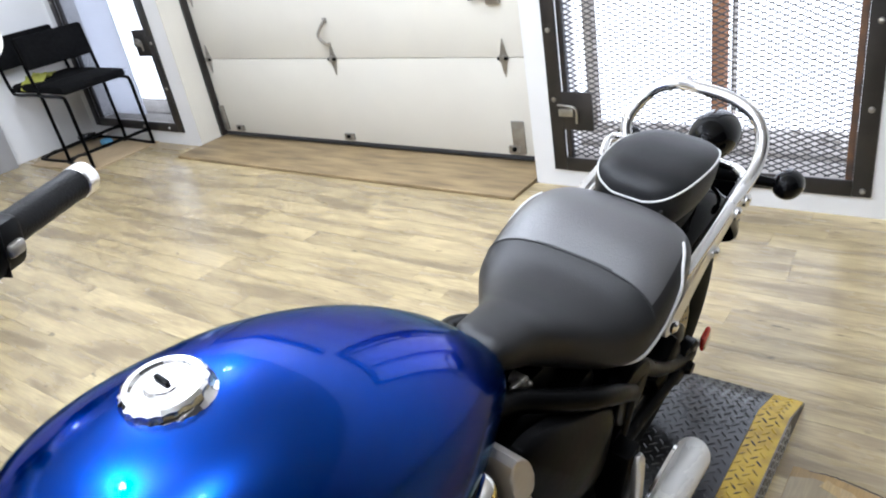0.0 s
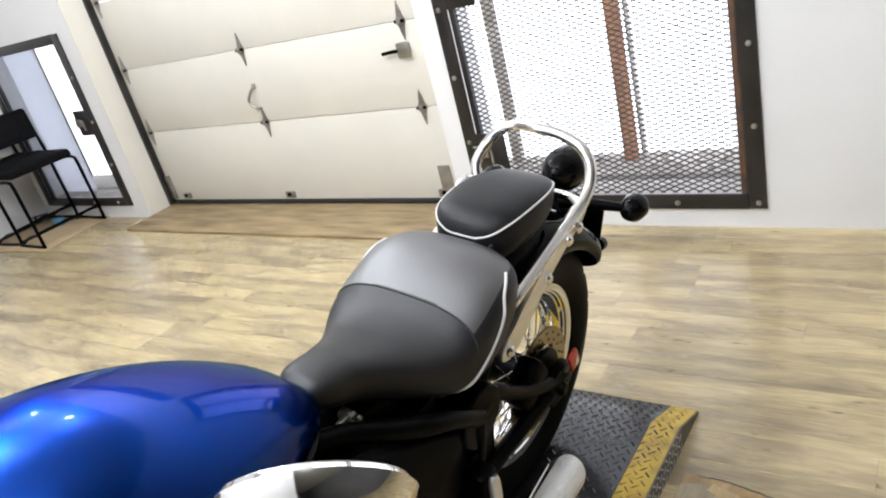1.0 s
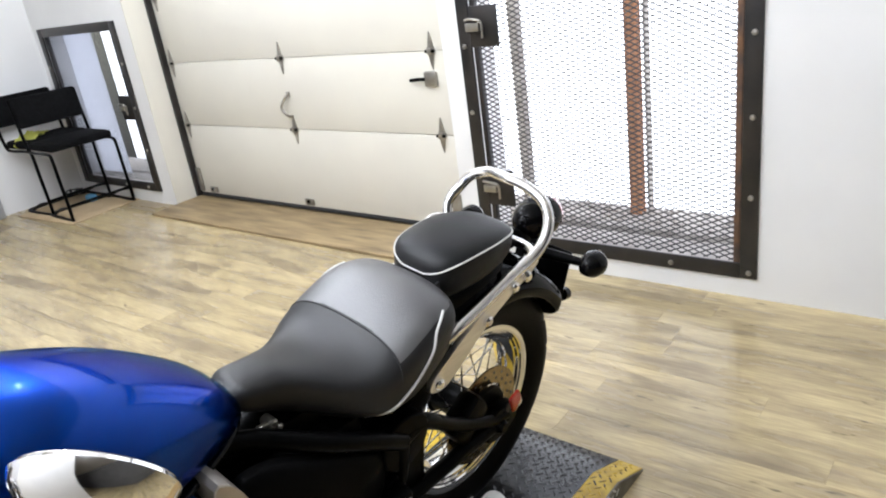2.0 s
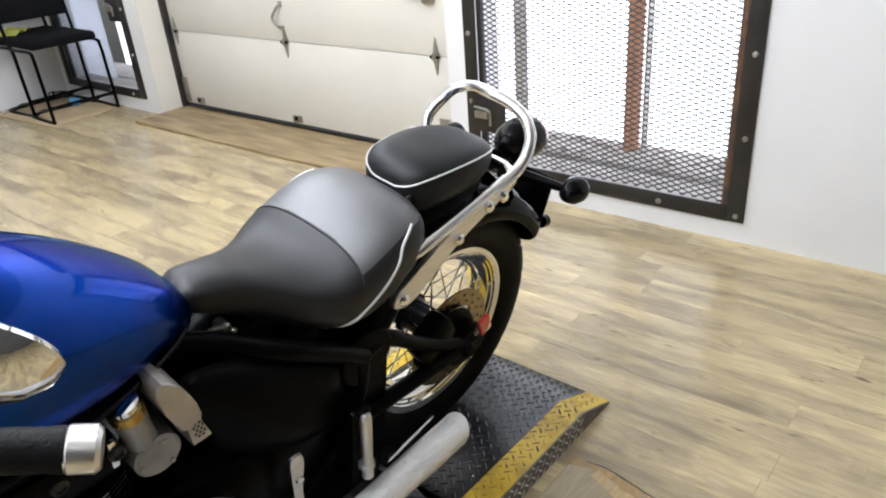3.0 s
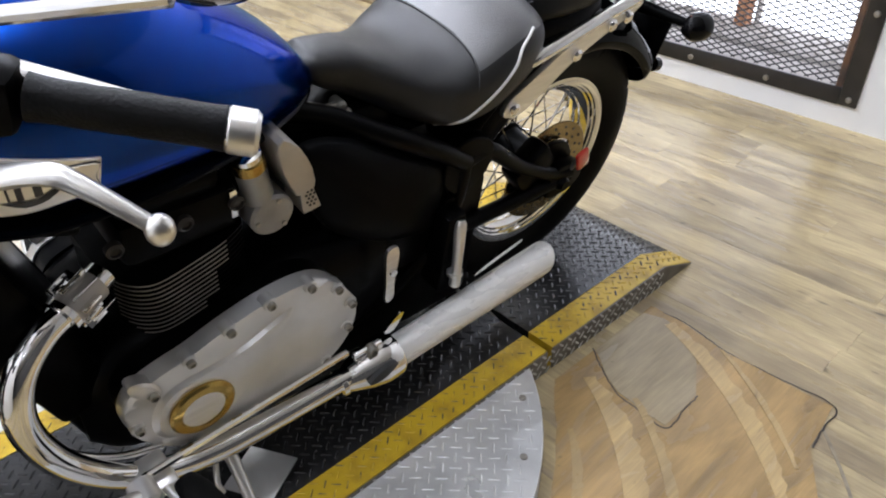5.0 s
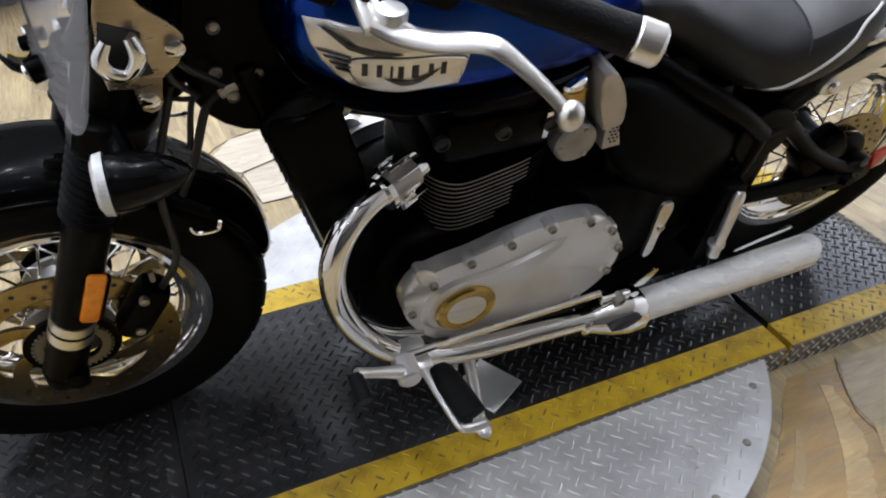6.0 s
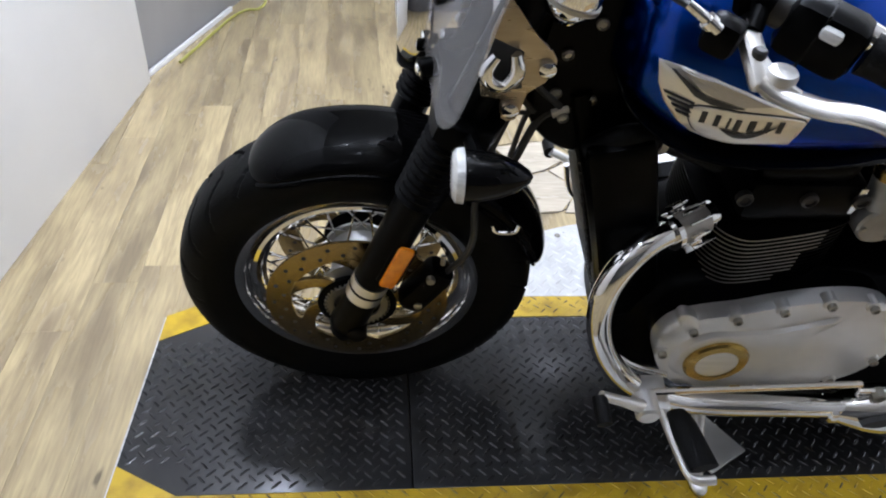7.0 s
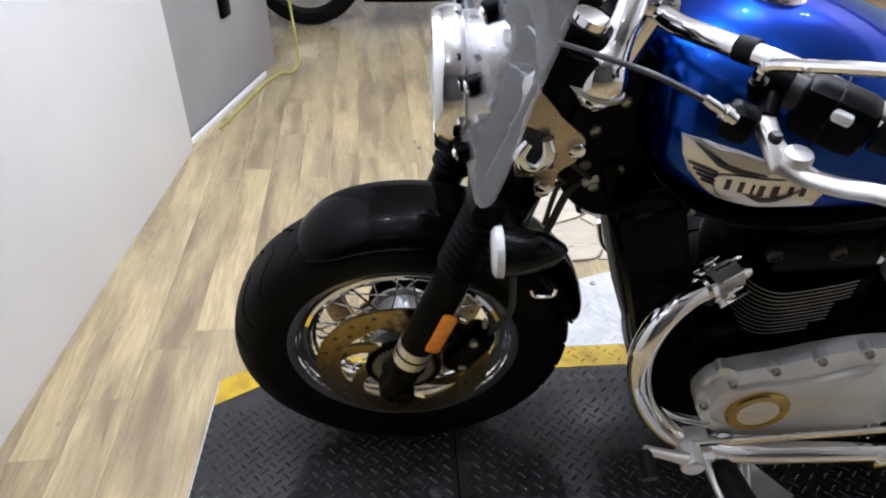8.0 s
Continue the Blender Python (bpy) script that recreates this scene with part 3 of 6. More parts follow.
YS = 0.116                         # seam between the two deck plates
part("deck", strip(-SI + 0.001, SI - 0.001, Y0, YS - 0.0012), BLACK_TREAD, stand)
part("deck", strip(-SI + 0.001, SI - 0.001, YS + 0.0012, Y1), BLACK_TREAD, stand)
part("ramp", ramp(-SI + 0.001, SI - 0.001), BLACK_TREAD, stand, "black tread-plate ramp")
for s in (-1, 1):
    a, b = sorted((s * SI, s * (SX - 0.004)))
    # the front corners are cut back
    inn, out = s * SI, s * (SX - 0.004)
    part("stripe", plate([(inn, Y1), (out, Y1), (out, -0.315), (out - s * 0.058, Y0), (s * 0.160, Y0), (inn, -0.295)][::-s], 0.0, H + 0.0006, plane="xy"), YELLOW, stand, "worn yellow painted edge stripe with a cut corner")
    part("stripe", ramp(a, b), YELLOW, stand, "worn yellow painted edge stripe")
    a, b = sorted((s * (SX - 0.0035), s * SX))
    part("rim", strip(a, b, -0.313, Y1, 0.0, H - 0.001), RIM_STEEL, stand, "bare steel rim")
    part("rim", plate([(Y2, 0.001), (YT, 0.001), (YR, H - 0.001), (Y2, H - 0.001)], a, b), RIM_STEEL, stand, "bare steel rim")
part("front_face", box((0, Y0 - 0.002, H / 2 - 0.001), (2 * SX - 0.125, 0.003, H - 0.002)), STEEL, stand)


def lugs(x0, x1, y0, y1, pitch, height, inside=lambda x, y: True, length=0.0240, width=0.0054, rise=0.0016):
    """Raised lozenges of tread plate, each pointing at the middle of its neighbour."""
    bm = bmesh.new()
    hl, hw = length / 2, width / 2
    shape = ((-hl, 0, 0), (-hl * 0.55, -hw, 0), (hl * 0.55, -hw, 0), (hl, 0, 0), (hl * 0.55, hw, 0), (-hl * 0.55, hw, 0), (-hl * 0.6, 0, rise), (hl * 0.6, 0, rise))
    for turn, shift in ((45, 0.25), (-45, 0.75)):
        c, s = math.cos(radians(turn)), math.sin(radians(turn))
        for i in range(int((y1 - y0) / pitch) + 1):
            for j in range(int((x1 - x0) / pitch) + 1):
                x, y = x0 + (j + shift) * pitch, y0 + (i + shift) * pitch
                if x > x1 - hl * 0.6 or y > y1 - hl * 0.6 or x < x0 + hl * 0.5 or y < y0 + hl * 0.5 or not inside(x, y):
                    continue
                z = height(x, y)
                vs = [bm.verts.new((x + c * u - s * v, y + s * u + c * v, z + w)) for u, v, w in shape]
                for f in ((0, 1, 6), (1, 2, 7, 6), (2, 3, 7), (3, 4, 7), (4, 5, 6, 7), (5, 0, 6)):
                    bm.faces.new([vs[q] for q in f])
    return bm


def deck_z(x, y):
    return H if y < YR else H + (y - YR) / (YT - YR) * (0.004 - H)


PITCH = 0.0295
tagged(part("tread", lugs(-SI, SI, Y0, Y1, PITCH, deck_z, lambda x, y: (y > -0.29 or abs(x) < 0.155) and abs(y - YS) > 0.010), BLACK_TREAD, stand, "raised tread lozenges", 8), kind="stuff")
tagged(part("tread", lugs(-SI, SI, Y2, YT, PITCH, deck_z), BLACK_TREAD, stand, "raised tread lozenges", 8), kind="stuff")
for s in (-1, 1):
    a, b = sorted((s * SI, s * (SX - 0.003)))
    tagged(part("tread", lugs(a, b, -0.29, Y1, PITCH, deck_z), YELLOW_WORN, stand, "raised tread lozenges", 8), kind="stuff")
    tagged(part("tread", lugs(a, b, Y2, YT, PITCH, deck_z), YELLOW_WORN, stand, "raised tread lozenges", 8), kind="stuff")
    side = lugs(-0.30, YR, 0.0, H, PITCH, lambda x, y: 0.0)
    tagged(part("tread", moved(side, Matrix(((0, 0, s, s * SX), (1, 0, 0, 0), (0, 1, 0, 0), (0, 0, 0, 1)))), STEEL, stand, "raised tread lozenges", 8), kind="stuff")
# kick-down plate that carries the side stand
part("stand_plate", box((0.150, 0.690, H + 0.006), (0.10, 0.10, 0.005), 0.002, pose(0, 0, 0, 0, 0, 30)), STEEL, stand, "small bare steel tread plate")

# turntable disc round the stand, its top just under the deck
DC, DR, DT = (-0.037, 0.743), 0.612, 0.0535
disc = thing("turntable", "raised bare steel tread-plate turntable disc round the stand", "turntable")
part("disc", moved(lathe([(0.0, DR), (DT - 0.0015, DR), (DT, DR - 0.002)], 120, axis="z"), pose(DC[0], DC[1], 0.0005)), STEEL, disc)
tagged(part("tread", lugs(DC[0] - DR, DC[0] + DR, DC[1] - DR, DC[1] + DR, 0.0345, lambda x, y: DT + 0.0006,
                          lambda x, y: (x - DC[0]) ** 2 + (y - DC[1]) ** 2 < (DR - 0.02) ** 2 and abs(x + 0.0205) > SX - 0.01, 0.0265, 0.0050, 0.0016), STEEL, disc, "raised tread lozenges", 8), kind="stuff")
for a in range(24):
    an = 2 * math.pi * a / 24 + 0.1
    part("rivet", moved(bolt((0, 0, 0), 0.008, 0.005, "z"), pose(DC[0] + (DR - 0.035) * math.cos(an), DC[1] + (DR - 0.035) * math.sin(an), DT)), ZINC, disc)

# ---- the motorcycle: x to its left, y to its rear, z up from the deck ----
BIKE = Matrix.Translation((-0.112, 0, H)) @ pose(0, 0, 0, 0, 0, -1.4) @ pose(0, 0, 0, 0, 11.5, 0)
bike = thing("motorcycle", "blue and black cruiser motorcycle leaning on its side stand", "motorcycle", BIKE)
FA, RA = Vector((0, 0.022, 0.310)), Vector((0, 1.53, 0.32))


def wheel(name, c, wid, tyre_r, groove, less, n_spokes=36, hub_r=1.0, hub_mat=None):
    hub = part(name, lathe([(h, r * hub_r) for h, r in ((-0.068, 0.018), (-0.066, 0.034), (-0.054, 0.046), (-0.050, 0.052), (-0.044, 0.052), (-0.040, 0.044), (-0.02, 0.040), (0.02, 0.040), (0.040, 0.044), (0.044, 0.052), (0.050, 0.052), (0.054, 0.046), (0.066, 0.034), (0.068, 0.018))], 36, c), hub_mat or SATIN_BLACK, bike, "satin grey alloy hub" if hub_mat else "black hub")
    w, b = wid / 2, 0.219 - less
    k = tyre_r - b
    side = [(w * 0.70, b), (w * 0.86, b + 0.16 * k), (w * 0.98, b + 0.40 * k), (w * 1.0, b + 0.55 * k), (w * 0.975, b + 0.65 * k), (w * 0.93, b + 0.74 * k), (w * 0.87, b + 0.81 * k), (w * 0.80, b + 0.87 * k), (w * 0.72, b + 0.912 * k), (w * 0.62, b + 0.945 * k), (w * 0.52, b + 0.966 * k), (w * 0.42, b + 0.98 * k), (w * 0.32, b + 0.989 * k), (w * 0.21, b + 0.995 * k)]
    side = [((p[0] * (3 - j) + q[0] * j) / 3, (p[1] * (3 - j) + q[1] * j) / 3) for p, q in zip(side[2:], side[3:]) for j in range(3)] + side[-1:]
    side = [(w * 0.70, b), (w * 0.86, b + 0.16 * k)] + side
    prof = [(-x, r) for x, r in side] + [(0.0, tyre_r)] + [(x, r) for x, r in side[::-1]]
    prof += [(0.35 * w, b - 0.012), (-0.35 * w, b - 0.012)]

    def cut(h, r, a):
        # long sweeping grooves from the shoulder towards the crown
        k0 = abs(h) / w
        if r < b + 0.58 * k or k0 < 0.18 or k0 > 0.985:
            return 0.0
        u = (a * groove / (2 * math.pi) + 1.25 * (1 - k0) ** 0.7 + (0.5 if h > 0 else 0.0)) % 1.0
        return -0.0035 if u < 0.12 and (k0 < 0.90 or math.sin(5 * a) > -0.5) else 0.0

    part("tyre", lathe(prof, 560, c, loop=True, wave=cut), TYRE, hub, "black rubber tyre", 25)
    o = w * 0.74
    # rolled lips, a flat wall and a dropped well, so that the chrome shows several bands
    lip = [(o, 0.222), (o + 0.001, 0.226), (o - 0.002, 0.229), (o - 0.006, 0.226), (o - 0.008, 0.219), (o - 0.012, 0.214), (o - 0.017, 0.212), (o - 0.021, 0.207), (o - 0.024, 0.199), (0.020, 0.193), (0.014, 0.186)]
    inner = [(o - 0.0005, 0.217), (o - 0.004, 0.209), (o - 0.008, 0.2075), (o - 0.010, 0.2030), (o - 0.016, 0.2010), (o - 0.018, 0.1965), (0.030, 0.1900), (0.026, 0.1825), (0.020, 0.1810), (0.016, 0.1745), (0.006, 0.1730)]
    ring = [(-h, r) for h, r in lip] + lip[::-1] + inner + [(-h, r) for h, r in inner[::-1]]
    part("rim", lathe([(h, r - less) for h, r in ring], 96, c, loop=True), CHROME, hub, "chrome spoked rim", 22)
    meshes = []
    for s, lean in ((1, 1), (1, -1), (-1, 1), (-1, -1)):
        a = Vector((s * 0.047, 0.046 * math.cos(0.0), 0.046 * math.sin(0.0)))
        e = lean * 0.75
        z = Vector((s * 0.010, (0.180 - less) * math.cos(e), (0.180 - less) * math.sin(e)))
        bm = join(tube([a, z], 0.0021, 6, 1), tube([a.lerp(z, 0.90), z], 0.0035, 6, 1))
        meshes.append(tidy(bm, "spoke", CHROME))
    for i in range(n_spokes):
        ob = new("spoke", meshes[i % 4])
        ob.parent = hub
        ob.matrix_local = Matrix.Translation(c) @ pose(0, 0, 0, 360 * (i + (0.3 if i % 2 else 0)) / n_spokes)
    return hub


def brake_disc(parent, c, x, r, inner, label):
    """A drilled disc with swept arms."""
    k = 72
    bm = bmesh.new()
    rows = []
    for rr, xx in ((r, x - 0.0025), (r, x + 0.0025), (inner, x + 0.0025), (inner, x - 0.0025)):
        rows.append([bm.verts.new((c[0] + xx, c[1] + rr * math.cos(2 * math.pi * j / k), c[2] + rr * math.sin(2 * math.pi * j / k))) for j in range(k)])
    for a in range(4):
        for j in range(k):
            bm.faces.new((rows[a][j], rows[a][(j + 1) % k], rows[(a + 1) % 4][(j + 1) % k], rows[(a + 1) % 4][j]))
    d = part("brake_disc", bm, DISC, parent, label)
    for i in range(40):
        rr, an = inner + (r - inner) * (0.3 if i % 2 else 0.68), 2 * math.pi * i / 40
        # solid dark studs stand for the shade inside the drillings
        part("drilled_hole", lathe([(x - 0.0032, 0.0036), (x + 0.0032, 0.0036)], 8, (c[0], c[1] + rr * math.cos(an), c[2] + rr * math.sin(an))), SEAL_HOLE_DARK, d)
    car = part("carrier", lathe([(x - 0.004, 0.068), (x + 0.004, 0.068), (x + 0.005, 0.060), (x + 0.004, 0.040), (x - 0.004, 0.040)], 36, c, loop=True), SATIN_BLACK, d, "dark disc carrier")
    for i in range(6):
        a0 = 2 * math.pi * i / 6
        edge = [[(c[1] + q * math.cos(a0 + t), c[2] + q * math.sin(a0 + t)) for q, t in
                 [(0.060 + (inner + 0.004 - 0.060) * k / 6, base + 0.55 * (k / 6) ** 1.4) for k in range(7)]] for base in (0.0, 0.34)]
        part("carrier_arm", plate(edge[0] + edge[1][::-1], c[0] + x - 0.0035, c[0] + x + 0.0035, 0.001), DISC, d, "swept bronze-toned arm")
    return d


fw = wheel("front_wheel", FA, 0.126, 0.3065, 26, 0.013, hub_r=1.25, hub_mat=HUB)
for s in (1, -1):
    brake_disc(fw, FA, s * 0.078, 0.155, 0.112, "drilled bronze-toned brake disc")
for i in range(36):
    a = 2 * math.pi * i / 36
    part("abs_tooth", box((0.084, FA.y + 0.0545 * math.cos(a), FA.z + 0.0545 * math.sin(a)), (0.004, 0.004, 0.004)), ZINC, fw)
part("abs_ring", lathe([(0.082, 0.052), (0.086, 0.052), (0.086, 0.040), (0.082, 0.040)], 48, FA, loop=True), ZINC, fw)
rw = wheel("rear_wheel", RA, 0.150, 0.323, 18, 0.005)
brake_disc(rw, RA, 0.082, 0.127, 0.085, "drilled bronze-toned rear brake disc")

# fork
SL = 0.36
def fork_at(z, x=0.12, dy=0.0):
    return (x, 0.012 + (z - 0.32) * SL + dy, z)


for s in (1, -1):
    fk = part("fork_leg", tube([fork_at(0.285, s * 0.118), fork_at(0.31, s * 0.118), fork_at(0.34, s * 0.118), fork_at(0.61, s * 0.118)], [0.024, 0.031, 0.029, 0.029], 20, 3), SATIN_BLACK, bike, "black fork slider")
    part("fork_band", tube([fork_at(0.385, s * 0.118), fork_at(0.405, s * 0.118), fork_at(0.425, s * 0.118)], 0.0305, 20, 1), BRUSHED, fk, "bright metal band")
    part("fork_band_groove", tube([fork_at(0.403, s * 0.118), fork_at(0.408, s * 0.118)], 0.0308, 20, 1), SATIN_BLACK, fk)
    zs = [0.605 + 0.0042 * i for i in range(34)]
    part("fork_gaiter", tube([fork_at(z, s * 0.118) for z in zs], [0.036 if i % 3 == 1 else 0.0315 for i in range(34)], 20, 1), SATIN_BLACK, fk, "ribbed rubber gaiter")
    part("fork_tube", tube([fork_at(0.70, s * 0.118), fork_at(0.99, s * 0.118)], 0.026, 16, 1), SATIN_BLACK, fk)
    part("fork_cap", tube([fork_at(0.985, s * 0.118), fork_at(1.0, s * 0.118)], 0.022, 16, 1), CHROME, fk)
    part("axle_nut", lathe([(s * 0.128, 0.017), (s * 0.150, 0.017), (s * 0.153, 0.012)], 16, (0, FA.y + 0.002, FA.z)), SATIN_BLACK, fk)
    part("reflector", box((0, 0, 0), (0.010, 0.025, 0.094), 0.006, pose(s * 0.150, 0.087, 0.486, -20)), AMBER, fk, "amber side reflector")
    part("reflector_bracket", box((0, 0, 0), (0.012, 0.038, 0.08), 0.004, pose(s * 0.143, 0.086, 0.484, -20)), SATIN_BLACK, fk)
    # caliper behind the leg
    cal = part("brake_caliper", box((0, 0, 0), (0.050, 0.050, 0.110), 0.016, pose(s * 0.098, 0.135, 0.385, -32)), SATIN_BLACK, bike, "black brake caliper")
    for dy, dz in ((0.012, 0.035), (-0.006, -0.03)):
        part("caliper_bolt", lathe([(s * 0.118, 0.007), (s * 0.127, 0.007), (s * 0.128, 0.004)], 8, (0, 0.13 + dy, 0.39 + dz)), ZINC, cal)
    part("bleed_nipple", lathe([(0, 0.004), (0.02, 0.004)], 8, (s * 0.11, 0.16, 0.45), "z"), ZINC, cal)
    part("brake_hose", tube([(s * 0.105, 0.165, 0.42), (s * 0.115, 0.20, 0.50), (s * 0.10, 0.20, 0.62), (s * 0.07, 0.24, 0.74)], 0.0055, 8), CABLE, cal)
    part("hose_clip", tube([(s * 0.125, 0.225, 0.556), (s * 0.128, 0.232, 0.545), (s * 0.128, 0.258, 0.545), (s * 0.125, 0.264, 0.556)], 0.003, 6), CHROME, cal)
part("front_axle", lathe([(-0.13, 0.011), (0.13, 0.011)], 16, FA), ZINC, bike)

# triple clamps, headstock
for z, w in ((0.745, 0.155), (0.955, 0.150)):
    part("fork_clamp", moved(plate(smooth_loop([(-w, -0.035), (-w, 0.035), (-0.05, 0.075), (0.05, 0.075), (w, 0.035), (w, -0.035), (0.04, -0.03), (-0.04, -0.03)], 3), -0.017, 0.017, 0.004, "xy"), pose(0, fork_at(z)[1], z, -18)), SATIN_BLACK, bike, "black fork yoke")
part("headstock", tube([(0, 0.225, 0.70), (0, 0.315, 0.95)], 0.036, 20, 1), SATIN_BLACK, bike)

# front mudguard
def arc_guard(c, r, a0, a1, half, drop, thick, taper, n=96, m=28):
    """A domed strip over a wheel, rounded at both ends, with its border for a rolled lip."""
    rings, left, right = [], [], []
    for i in range(n + 1):
        a = radians(a0 + (a1 - a0) * (0.5 - 0.5 * math.cos(math.pi * i / n)))
        far = min(1.0, (min(a - radians(a0), radians(a1) - a)) / radians(taper))
        e = max(0.10, math.sqrt(max(0.0, far * (2 - far))))
        cross = []
        for j in range(m + 1):
            f = (-1 + 2 * j / m) * math.pi / 2
            cross.append((half * e * math.copysign(abs(math.sin(f)) ** 0.9, f), r - drop + drop * e * abs(math.cos(f)) ** 0.85))
        inner = [(x * 0.96, q - thick) for x, q in cross[::-1]]
        spot = lambda x, q: Vector((x, q * math.cos(a), q * math.sin(a))) + Vector(c)
        rings.append([spot(x, q) for x, q in cross + inner])
        left.append(spot(half * e, r - drop))
        right.append(spot(-half * e, r - drop))
    return skin(rings), left + right[::-1]


guard, border = arc_guard(FA + Vector((0, 0.011, -0.009)), 0.334, 11, 126, 0.077, 0.034, 0.004, 20)
fg = part("front_mudguard", guard, FENDER_BLACK, bike, "gloss black front mudguard", 60)
part("rolled_lip", tube(border + border[:1], 0.0042, 8, 1), FENDER_BLACK, fg)
for s in (1, -1):
    part("mudguard_stay", tube([(s * 0.076, 0.10, 0.575), (s * 0.10, 0.09, 0.54), (s * 0.105, 0.085, 0.51)], 0.008, 8), SATIN_BLACK, fg)

# front indicators
for s in (1, -1):
    ind = part("front_indicator", moved(lathe([(-0.024, 0.028), (-0.018, 0.031), (0.0, 0.031), (0.024, 0.026), (0.044, 0.018), (0.058, 0.008), (0.062, 0.001)], 24, axis="y"), pose(s * 0.228, 0.180, 0.747)), GLOSS_BLACK, bike, "black bullet indicator")
    part("lens", moved(lathe([(-0.034, 0.010), (-0.033, 0.026), (-0.029, 0.032), (-0.020, 0.0335)], 24, axis="y"), pose(s * 0.228, 0.180, 0.747)), LENS, ind, "clear ribbed lens")
    part("stalk", tube([(s * 0.14, 0.17, 0.75), (s * 0.20, 0.182, 0.747)], 0.012, 10, 1), SATIN_BLACK, ind)

# headlamp and screen
HL = pose(0, 0.155, 0.850)
hl = part("headlamp", moved(lathe([(-0.062, 0.082), (-0.045, 0.090), (-0.02, 0.091), (0.02, 0.086), (0.05, 0.074), (0.075, 0.052), (0.089, 0.026), (0.093, 0.004)], 40, axis="y"), HL), CHROME, bike, "chrome headlamp shell")
part("headlamp_glass", moved(lathe([(-0.078, 0.004), (-0.074, 0.05), (-0.064, 0.082), (-0.056, 0.084)], 40, axis="y"), HL), LENS, hl)
part("headlamp_ring", moved(lathe([(-0.064, 0.081), (-0.072, 0.085), (-0.073, 0.090), (-0.067, 0.0955), (-0.055, 0.0985), (-0.042, 0.0985), (-0.034, 0.0955), (-0.031, 0.090)], 40, axis="y", loop=True), HL), CHROME, hl)


def screen_y(x, z):
    return 0.077 + (z - 0.72) * 0.19 + 1.9 * x * x


def sheet(rows, n=12):
    """A curved clear sheet, 3.5 mm thick, over rows of (z, x from, x to)."""
    bm = bmesh.new()
    faces = []
    for th in (0.0, 0.0035):
        faces.append([[bm.verts.new((a + (b - a) * j / n, screen_y(a + (b - a) * j / n, z) + th, z)) for j in range(n + 1)] for z, a, b in rows])
    for g in faces:
        for p, q in zip(g, g[1:]):
            for j in range(n):
                bm.faces.new((p[j], p[j + 1], q[j + 1], q[j]))
    a, b = faces
    rim = lambda g: g[0] + [r[-1] for r in g[1:]] + g[-1][-2::-1] + [r[0] for r in g[-2:0:-1]]
    ra, rb = rim(a), rim(b)
    for i in range(len(ra)):
        bm.faces.new((ra[i], ra[(i + 1) % len(ra)], rb[(i + 1) % len(ra)], rb[i]))
    return bm


# two legs beside the lamp, one sheet above it
LEG = [(0.764, 0.157, 0.165), (0.768, 0.152, 0.170), (0.775, 0.147, 0.174), (0.790, 0.134, 0.179), (0.816, 0.104, 0.182), (0.85, 0.084, 0.185), (0.883, 0.066, 0.187), (0.92, 0.044, 0.188), (0.948, 0.018, 0.190), (0.960, 0.002, 0.191)]
TOP = [(0.960, -0.191, 0.191), (1.00, -0.195, 0.195), (1.06, -0.198, 0.198), (1.12, -0.202, 0.202), (1.18, -0.204, 0.204), (1.25, -0.200, 0.200), (1.32, -0.182, 0.182), (1.365, -0.147, 0.147), (1.39, -0.096, 0.096), (1.398, -0.05, 0.05)]
clear_sheet = join(sheet(TOP, 20), sheet(LEG), sheet([(z, -b, -a) for z, a, b in LEG]))
scr = part("windscreen", clear_sheet, SCREEN, bike, "clear plastic windscreen with dark fixings")
scr.visible_shadow = False
for s in (1, -1):
    for z, x in ((0.814, 0.113), (0.905, 0.101), (0.998, 0.098)):
        y = screen_y(x, z)
        g = part("grommet", moved(lathe([(-0.0115, 0.011), (-0.010, 0.0135), (0.010, 0.0135), (0.012, 0.008)], 16, axis="y"), pose(s * x, y, z, 10, 0, s * 14)), SATIN_BLACK, scr)
        part("screw", moved(lathe([(-0.0150, 0.005), (-0.0135, 0.0085), (-0.011, 0.009)], 14, axis="y"), pose(s * x, y, z, 10, 0, s * 14)), CHROME, g)
    br = part("screen_bracket", plate([(0.198, 0.935), (0.204, 0.926), (0.232, 0.890), (0.255, 0.868), (0.261, 0.858), (0.261, 0.846), (0.252, 0.828), (0.232, 0.813), (0.229, 0.784), (0.224, 0.774), (0.215, 0.771), (0.207, 0.776), (0.204, 0.788), (0.204, 0.805), (0.180, 0.806), (0.176, 0.832), (0.184, 0.890)], s * 0.152, s * 0.157, 0.001), BRACKET, scr, "brushed metal mounting plate")
    # flat dark plate painted as the shaded opening, the bracket is not cut
    part("bracket_opening", plate([(0.187, 0.884), (0.222, 0.868), (0.220, 0.850), (0.226, 0.820), (0.188, 0.815), (0.181, 0.858)], s * 0.1565, s * 0.1580), SEAL_HOLE_DARK, br)
    part("screen_clamp", tube([(s * 0.168, 0.191, 0.869), (s * 0.168, 0.181, 0.850), (s * 0.168, 0.187, 0.835), (s * 0.169, 0.203, 0.831), (s * 0.170, 0.215, 0.850), (s * 0.168, 0.211, 0.872)], [0.006, 0.009, 0.009, 0.008, 0.010, 0.007], 12, 5), CHROME, br, "polished clamp round the fork")
    for y, z in ((0.251, 0.848), (0.216, 0.79)):
        part("bracket_bolt", lathe([(s * 0.155, 0.011), (s * 0.163, 0.010), (s * 0.166, 0.004)], 14, (0, y, z)), CHROME, br)

# handlebar
def mirrored(pts, s):
    return [(s * x, y, z) for x, y, z in pts]


